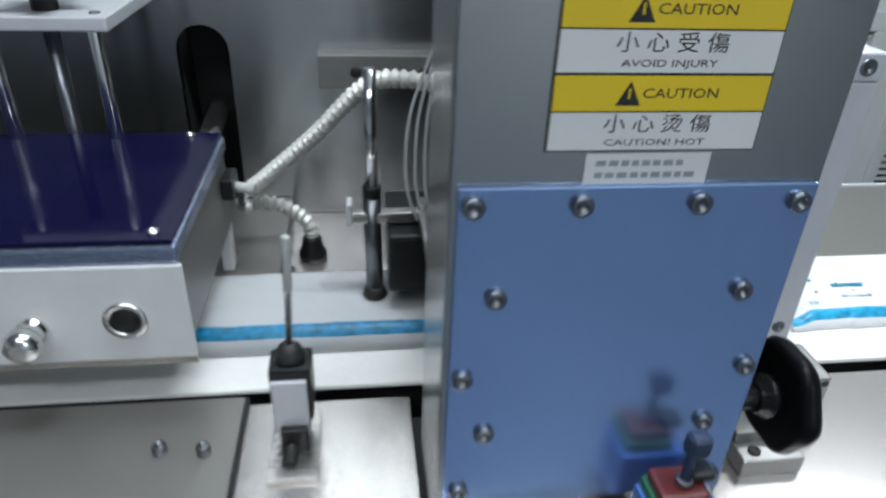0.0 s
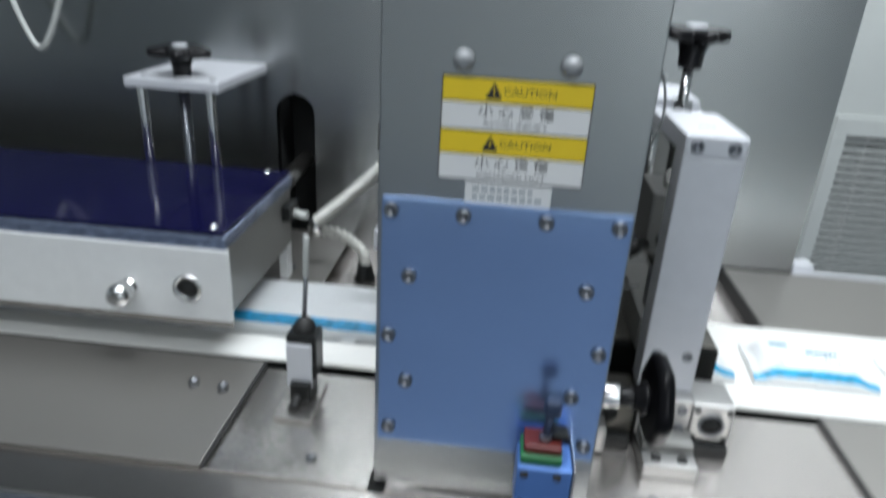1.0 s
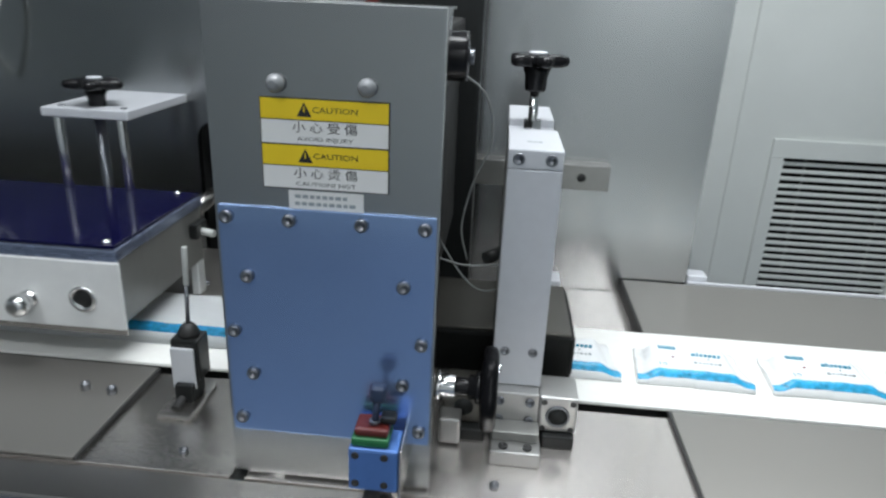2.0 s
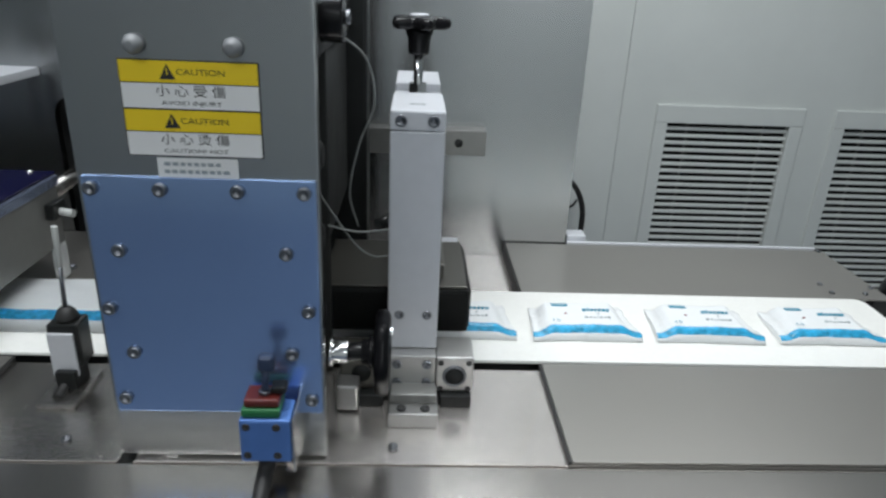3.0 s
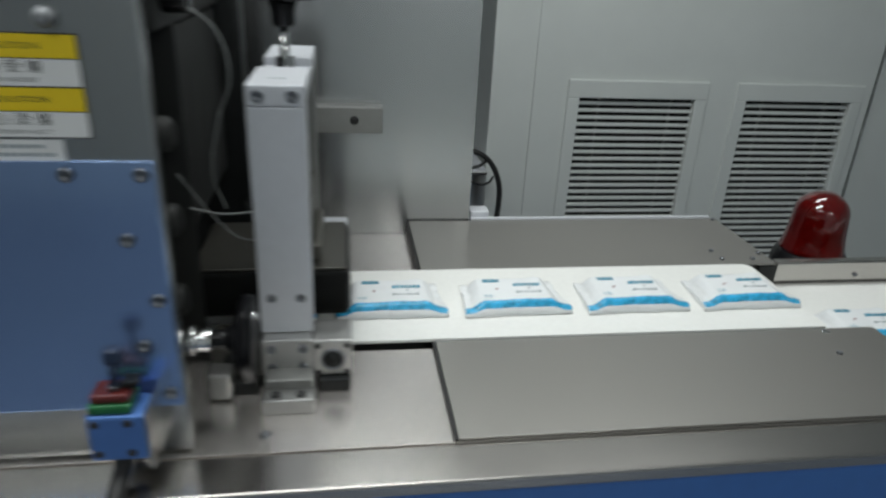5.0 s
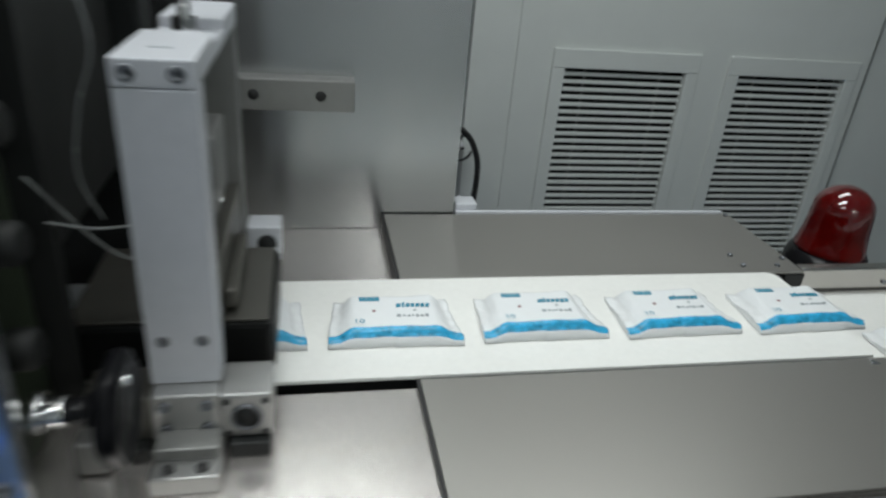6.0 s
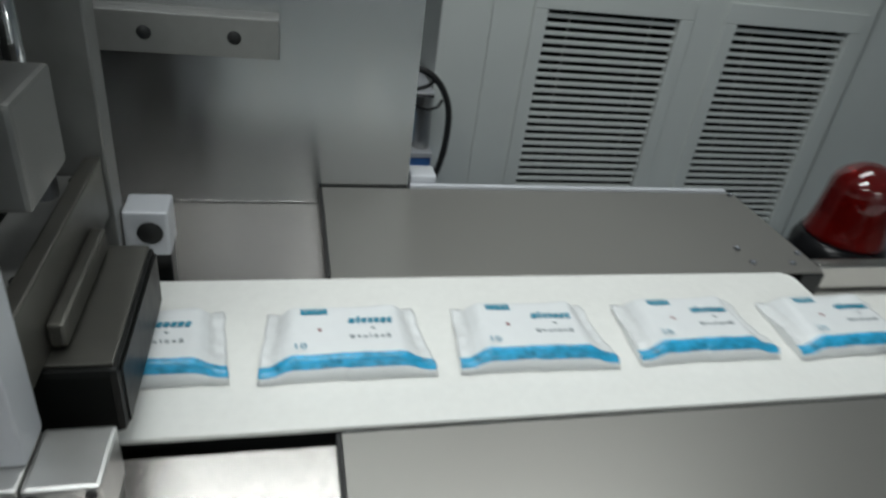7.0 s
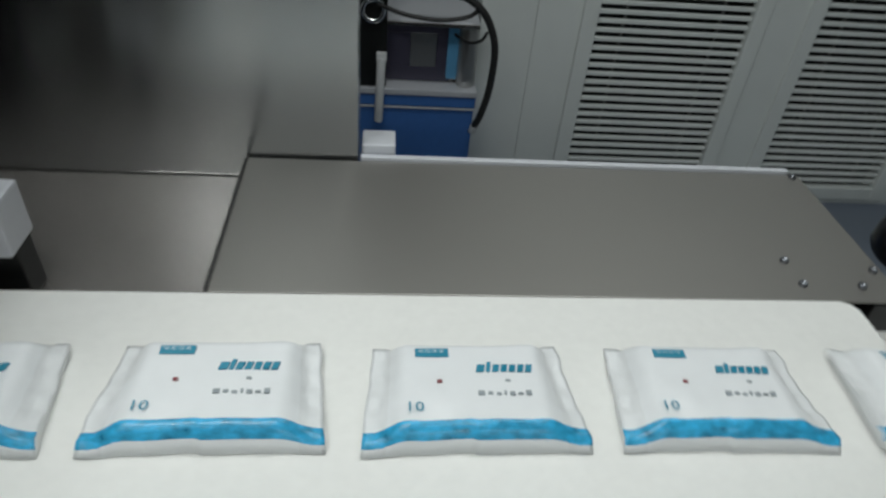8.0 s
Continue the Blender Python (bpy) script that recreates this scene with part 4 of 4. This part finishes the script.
    for dx in (-0.014, 0.014):
        socket_bolt(base, (0.2955 + dx, 0.069, 0.0118), (0, 0, 1), 0.0055, 0.003, "bolt", SOCKET)
    rb = part("rear_block", box(0.323, 0.366, 0.424, 0.466, 0.026, 0.0760, 0.003), ALU, f, "white bearing block with round bore")
    part("bore", lathe((0.348, 0.4238, 0.053), (0, -1, 0), ((0.0125, 0), (0.0125, 0.001), (0.0001, 0.0012)), 24), SLOTSHADE, rb)
    part("rear_foot", box(0.336, 0.364, 0.434, 0.462, -0.028, 0.0255, 0.002), BLACK, rb)
    for y in (0.205, 0.360):
        part("guide_rod", rod((0.282, y, 0.175), (0.282, y, 0.3275), 0.0075), CHROME, f)
        part("guide_collar", rod((0.282, y, 0.205), (0.282, y, 0.213), 0.0105), BLACK, f)
    part("cylinder", box(0.268, 0.316, 0.238, 0.325, 0.178, 0.255, 0.004), ALU_DARK, f, "grey slide cylinder")
    part("cylinder_rod", rod((0.292, 0.27, 0.255), (0.292, 0.27, 0.3275), 0.008), CHROME, f)
    part("elbow_fitting", rod((0.245, 0.22, 0.185), (0.268, 0.24, 0.190), 0.008), BLACK, f)
    # the part that lifts
    c = thing("sealing_jaw", 0.265, 0.285, 0.02, "black sealing jaw under a dark steel cross plate", "sealing jaw")
    JAW.append(c)
    part("jaw", box(0.172, 0.366, 0.188, 0.353, 0.020, 0.082, 0.006), JAWBLACK, c, "black heated block")
    part("jaw_edge", box(0.366, 0.3675, 0.1945, 0.347, 0.026, 0.078, 0.0005), JAWBLACK, c)
    part("jaw_top", box(0.176, 0.362, 0.192, 0.349, 0.0822, 0.0852, 0.001), JAWTOP, c, "worn dark steel top plate")
    part("cross_plate", box(0.3055, 0.3195, 0.164, 0.402, 0.0855, 0.146, 0.002), JAWTOP, c, "dark steel cross plate")
    part("stiffener", box(0.3198, 0.332, 0.205, 0.338, 0.090, 0.110, 0.003), JAWTOP, c)
    part("carrier", box(0.262, 0.3052, 0.166, 0.400, 0.0855, 0.128, 0.003), ALU_DARK, c)
    for y in (0.205, 0.360):
        part("carrier_rod", rod((0.282, y, 0.128), (0.282, y, 0.174), 0.0115), BOLT, c)
        socket_bolt(c, (0.302, y + 0.02, 0.128), (0, 0, 1), 0.006, 0.006, "bolt", CHROME)


# ---------------------------------------------------------------- film and packs
PACK_L, PACK_Y0, PACK_Y1 = 0.161, 0.2540, 0.348
PITCH, SPEED, PHASE = 0.1845, 0.2140, 0.1075
CREEP = ((0, 0), (3.5, 0), (4.5, -0.009), (5.4, -0.003), (6.4, 0.0035), (7.0, 0.0005), (8.0, -0.006))
PACKS = []


def profile(v, h):
    """Height of a soft pack across its width, v from 0 to 1."""
    e = min(v, 1 - v)
    return h * min(1.0, e / 0.115) ** 0.5 if e > 0 else 0.0


def build_film():
    t = thing("film_tube", -0.7, 0.3, 0.0, "continuous white wrapping film tube with cyan stripe", "film")
    b = bmesh.new()
    n, m = 150, 22
    grid = []
    for i in range(n + 1):
        x = X0 + 0.01 + (0.275 - X0 - 0.01) * i / n
        row = []
        for k in range(m + 1):
            v = k / m
            y = PACK_Y0 - 0.003 + (PACK_Y1 - PACK_Y0 + 0.045) * v
            z = 0.0015 + profile(v, 0.0250) + (0.0020 * noise.noise((x * 20, y * 34, 0)) + 0.001 * noise.noise((x * 70, y * 60, 5))) * (1 if 0 < k < m else 0)
            row.append(b.verts.new((x, y, z)))
        grid.append(row)
    for i in range(n):
        for k in range(m):
            f = b.faces.new((grid[i][k], grid[i + 1][k], grid[i + 1][k + 1], grid[i][k + 1]))
            f.smooth = True
            f.material_index = 1 if 1 <= k <= 2 else 0
    bmesh.ops.solidify(b, geom=list(b.faces), thickness=0.0003)
    part("film", b, [FILM, STRIPE], t)
    part("seam", box(X0 + 0.01, 0.26, 0.395, 0.402, 0.0002, 0.0012, 0), FILM, t)


def build_packs():
    first = None
    count = 0
    for k in range(-9, 7):
        x0 = PHASE + PITCH * k
        if x0 + SPEED * 8 < 0.05 or x0 > 1.45:
            continue
        if first is None:
            first = thing("wipes_pack", 0, 0.30, 0, "white soft wipes pack with cyan stripe on the belt", "wipes pack", "packs on the belt")
            make_pack(first)
            ob = first
        else:
            ob = copy_thing(first, pose(0, 0.30, 0))
        PACKS.append((ob, x0, random.uniform(-1.3, 1.3), random.uniform(-0.002, 0.002)))
        count += 1


def make_pack(t):
    b = bmesh.new()
    n, m, h, fin = 56, 26, 0.0195, 0.045
    grid = []
    for i in range(n + 1):
        u = i / n
        e = min(u, 1 - u)
        swell = 0.0 if e < fin else 0.5 - 0.5 * math.cos(math.pi * min(1.0, (e - fin) / 0.17) ** 0.85)
        row = []
        for k in range(m + 1):
            v = k / m
            side = -1 if u < 0.5 else 1
            y = PACK_Y0 + (PACK_Y1 - PACK_Y0) * v + (0.0022 * noise.noise((u * 4, 2.2, side)) - 0.002 * (1 - swell)) * (1 - v) ** 2
            x = (u - 0.5) * PACK_L - side * (0.009 * v + 0.0018 * noise.noise((v * 5, side * 3, 1.7))) * (1 - swell)
            full = 0.001 + profile(v, h)
            low = 0.0015 + 0.0015 * noise.noise((u * 60, v * 9, 4)) + 0.0085 * min(1.0, v / 0.08) * (1 - 0.45 * v) + 0.0020 * math.sin(7 * v + side) * min(1, 6 * v) + 0.0007 * math.sin(31 * v)
            z = low + (full - low) * swell
            z += 0.0012 * noise.noise((x * 40, y * 40, 3.1)) * (0.4 + swell) * min(1, 8 * v, 8 * (1 - v))
            row.append(b.verts.new((x, y, max(z, 0.0013))))
        grid.append(row)
    for i in range(n):
        for k in range(m):
            f = b.faces.new((grid[i][k], grid[i + 1][k], grid[i + 1][k + 1], grid[i][k + 1]))
            f.smooth = True
            f.material_index = 1 if 1 <= k <= 3 else 2 if min(i, n - 1 - i) < 6 else 0
    rim = [r[0] for r in grid] + grid[-1][1:] + [r[-1] for r in grid[-2::-1]] + grid[0][-2:0:-1]
    under = [b.verts.new((v.co.x * 0.985, 0.3 + (v.co.y - 0.3) * 0.93, 0.0004)) for v in rim]
    for i in range(len(rim)):
        b.faces.new((rim[i], rim[(i + 1) % len(rim)], under[(i + 1) % len(rim)], under[i]))
    b.faces.new(under)
    bmesh.ops.recalc_face_normals(b, faces=b.faces)
    body = part("wrapper", b, [FILM, STRIPE, FINFILM], t)
    zt = 0.001 + 0.0195 + 0.0013

    def flat(name, x0, x1, y0, y1, mm, slant=0.0):
        q = bmesh.new()
        lo = [q.verts.new((x + (slant if yy == y1 else 0), yy, zz)) for zz in (zt - 0.0016, zt) for x, yy in ((x0, y0), (x1, y0), (x1, y1), (x0, y1))]
        q.faces.new(lo[4:])
        for i in range(4):
            q.faces.new((lo[i], lo[(i + 1) % 4], lo[4 + (i + 1) % 4], lo[4 + i]))
        return part(name, q, mm, body)

    flat("corner_badge", -0.041, -0.016, 0.3250, 0.3330, TEAL)
    for i in range(4):
        flat("badge_bar", -0.0385 + 0.0052 * i, -0.0350 + 0.0052 * i, 0.3290, 0.3318, FILM)
    x = 0.003
    for wl in (0.0072, 0.0042, 0.0060, 0.0058, 0.0060, 0.0058, 0.0058):
        flat("brand_bar", x, x + wl - 0.0012, 0.3105, 0.3170 + (0.0025 if wl == 0.0042 else 0), TEAL, 0.0015)
        x += wl + 0.0003
    flat("arrow_print", -0.026, -0.0225, 0.3005, 0.3028, PINKINK)
    flat("dot_print", 0.024, 0.0275, 0.3015, 0.3030, INK)
    x = 0.003
    for i, wl in enumerate((0.0045, 0.0035, 0.0035, 0.0016, 0.0036, 0.0036, 0.0036)):
        flat("text_bar", x, x + wl, 0.2890 + 0.0006 * (i % 2), 0.2926 - 0.0009 * (i % 3), INK)
        x += wl + 0.0024
    words("10", 0.0115, 0, 0, 0, TEAL, body, "count_print", 1.2, Matrix.Translation((-0.0430, 0.2785, zt)))


build_slide_plates()
build_housing()
build_junction_block()
build_limit_switch()
build_hose_and_presser()
build_press()
build_film()
build_packs()


# ---------------------------------------------------------------- what moves
CYCLE, LOW = 0.8655, 3.485
STROKE = (
    (0, -0.0342), (0.1, -0.0078), (0.2, 0.0041), (0.3, 0.022), (0.4, 0.0423), (0.5, 0.0545),
    (0.6, 0.0504), (0.7, -0.0021), (0.8, -0.0349), (0.9, -0.0352), (1, -0.0177), (1.1, -0.0007),
    (1.2, 0.0197), (1.3, 0.035), (1.4, 0.045), (1.5, 0.036), (1.6, 0), (1.7, -0.0374),
    (1.8, -0.0458), (1.9, -0.033), (2, -0.0138), (2.1, 0.0042), (2.2, 0.0261), (2.3, 0.0447),
    (2.4, 0.0233), (2.5, -0.0237), (2.6, -0.0459), (2.7, -0.0412), (2.8, -0.0222), (2.9, 0),
    (3, 0.0181), (3.1, 0.0354), (3.2, 0.0422), (3.3, 0.0065), (3.4, -0.0345), (3.5, -0.0455),
    (3.6, -0.0368), (3.7, -0.0176), (3.8, -0.0017), (3.9, 0.0149), (4, 0.0372), (4.1, 0.0412),
    (4.2, 0.0082), (4.3, -0.0324), (4.4, -0.0476), (4.5, -0.0354), (4.6, -0.0172), (4.7, 0.0016),
    (4.8, 0.0277), (4.9, 0.0393), (5, 0.0074), (5.1, -0.0348), (5.2, -0.0486), (5.3, -0.0414),
    (5.4, -0.0238), (5.5, -0.004), (5.6, 0.0139), (5.7, 0.0344), (5.8, 0.041), (5.9, 0.0085),
    (6, -0.0327), (6.1, -0.0463), (6.2, -0.031), (6.3, -0.009), (6.4, 0.008), (6.5, 0.0282),
    (6.6, 0.0402), (6.7, 0.0211), (6.8, -0.0082), (6.9, -0.0402), (7, -0.0364), (7.1, -0.0209),
    (7.2, -0.0028), (7.3, 0.0128), (7.4, 0.0346), (7.5, 0.0478), (7.6, 0.0216), (7.7, -0.0164),
    (7.8, -0.0453), (7.9, -0.0409), (8, -0.023),
)


def slide(t, rows=STROKE):
    """Place of the sealing head along the belt at that time."""
    if t <= rows[0][0]:
        return rows[0][1]
    for (a, p), (b, q) in zip(rows, rows[1:]):
        if t <= b:
            return p + (q - p) * (t - a) / (b - a)
    return rows[-1][1]


def lift(t):
    """Height of the jaw: closed while it travels with the film, then open."""
    ph = ((t - LOW) / CYCLE + 0.5) % 1.0 - 0.5
    if -0.12 < ph < 0.22:
        return 0.0
    if 0.22 <= ph < 0.34:
        return 0.028 * (ph - 0.22) / 0.12
    if -0.24 < ph <= -0.12:
        return 0.028 * (-0.12 - ph) / 0.12
    return 0.028


def motions():
    times = [round(0.1 * i, 1) for i in range(81)]
    for ob in MOVING:
        o = BASE[ob]
        walk(ob, [(t, pose(o.x + slide(t), o.y, o.z)) for t in times])
    for ob in JAW:
        o = BASE[ob]
        walk(ob, [(t, pose(o.x + slide(t), o.y, o.z + lift(t))) for t in times])
    for ob, x0, skew, aside in PACKS:
        tip = (1.072 - x0) / SPEED
        rows = []
        stops = sorted({0.0, 8.0, *[round(0.25 * i, 2) for i in range(33)], *[round(tip + e, 2) for e in (0, 0.1, 0.2, 0.3, 0.42) if 0 < tip + e < 8]})
        for t in stops:
            e = t - tip
            x = x0 + SPEED * t + slide(t, CREEP)
            z, turn, dy = 0.0, 0.0, 0.0
            if e > 0:
                x += 0.05 * min(e / 0.42, 1)
                for (a, za, ta), (b, zb, tb) in zip(((0, 0, 0), (0.1, -0.014, 18), (0.2, -0.036, 24), (0.3, -0.054, 10), (0.42, -0.0612, 0)), ((0.1, -0.014, 18), (0.2, -0.036, 24), (0.3, -0.054, 10), (0.42, -0.0612, 0), (99, -0.0612, 0))):
                    if a <= e <= b:
                        w = (e - a) / (b - a)
                        z, turn = za + (zb - za) * w, ta + (tb - ta) * w
                        break
                dy = -0.02 * min(e / 0.42, 1)
            rows.append((t, pose(x, 0.30 + aside + dy, z, 0, turn, skew)))
        walk(ob, rows)


motions()
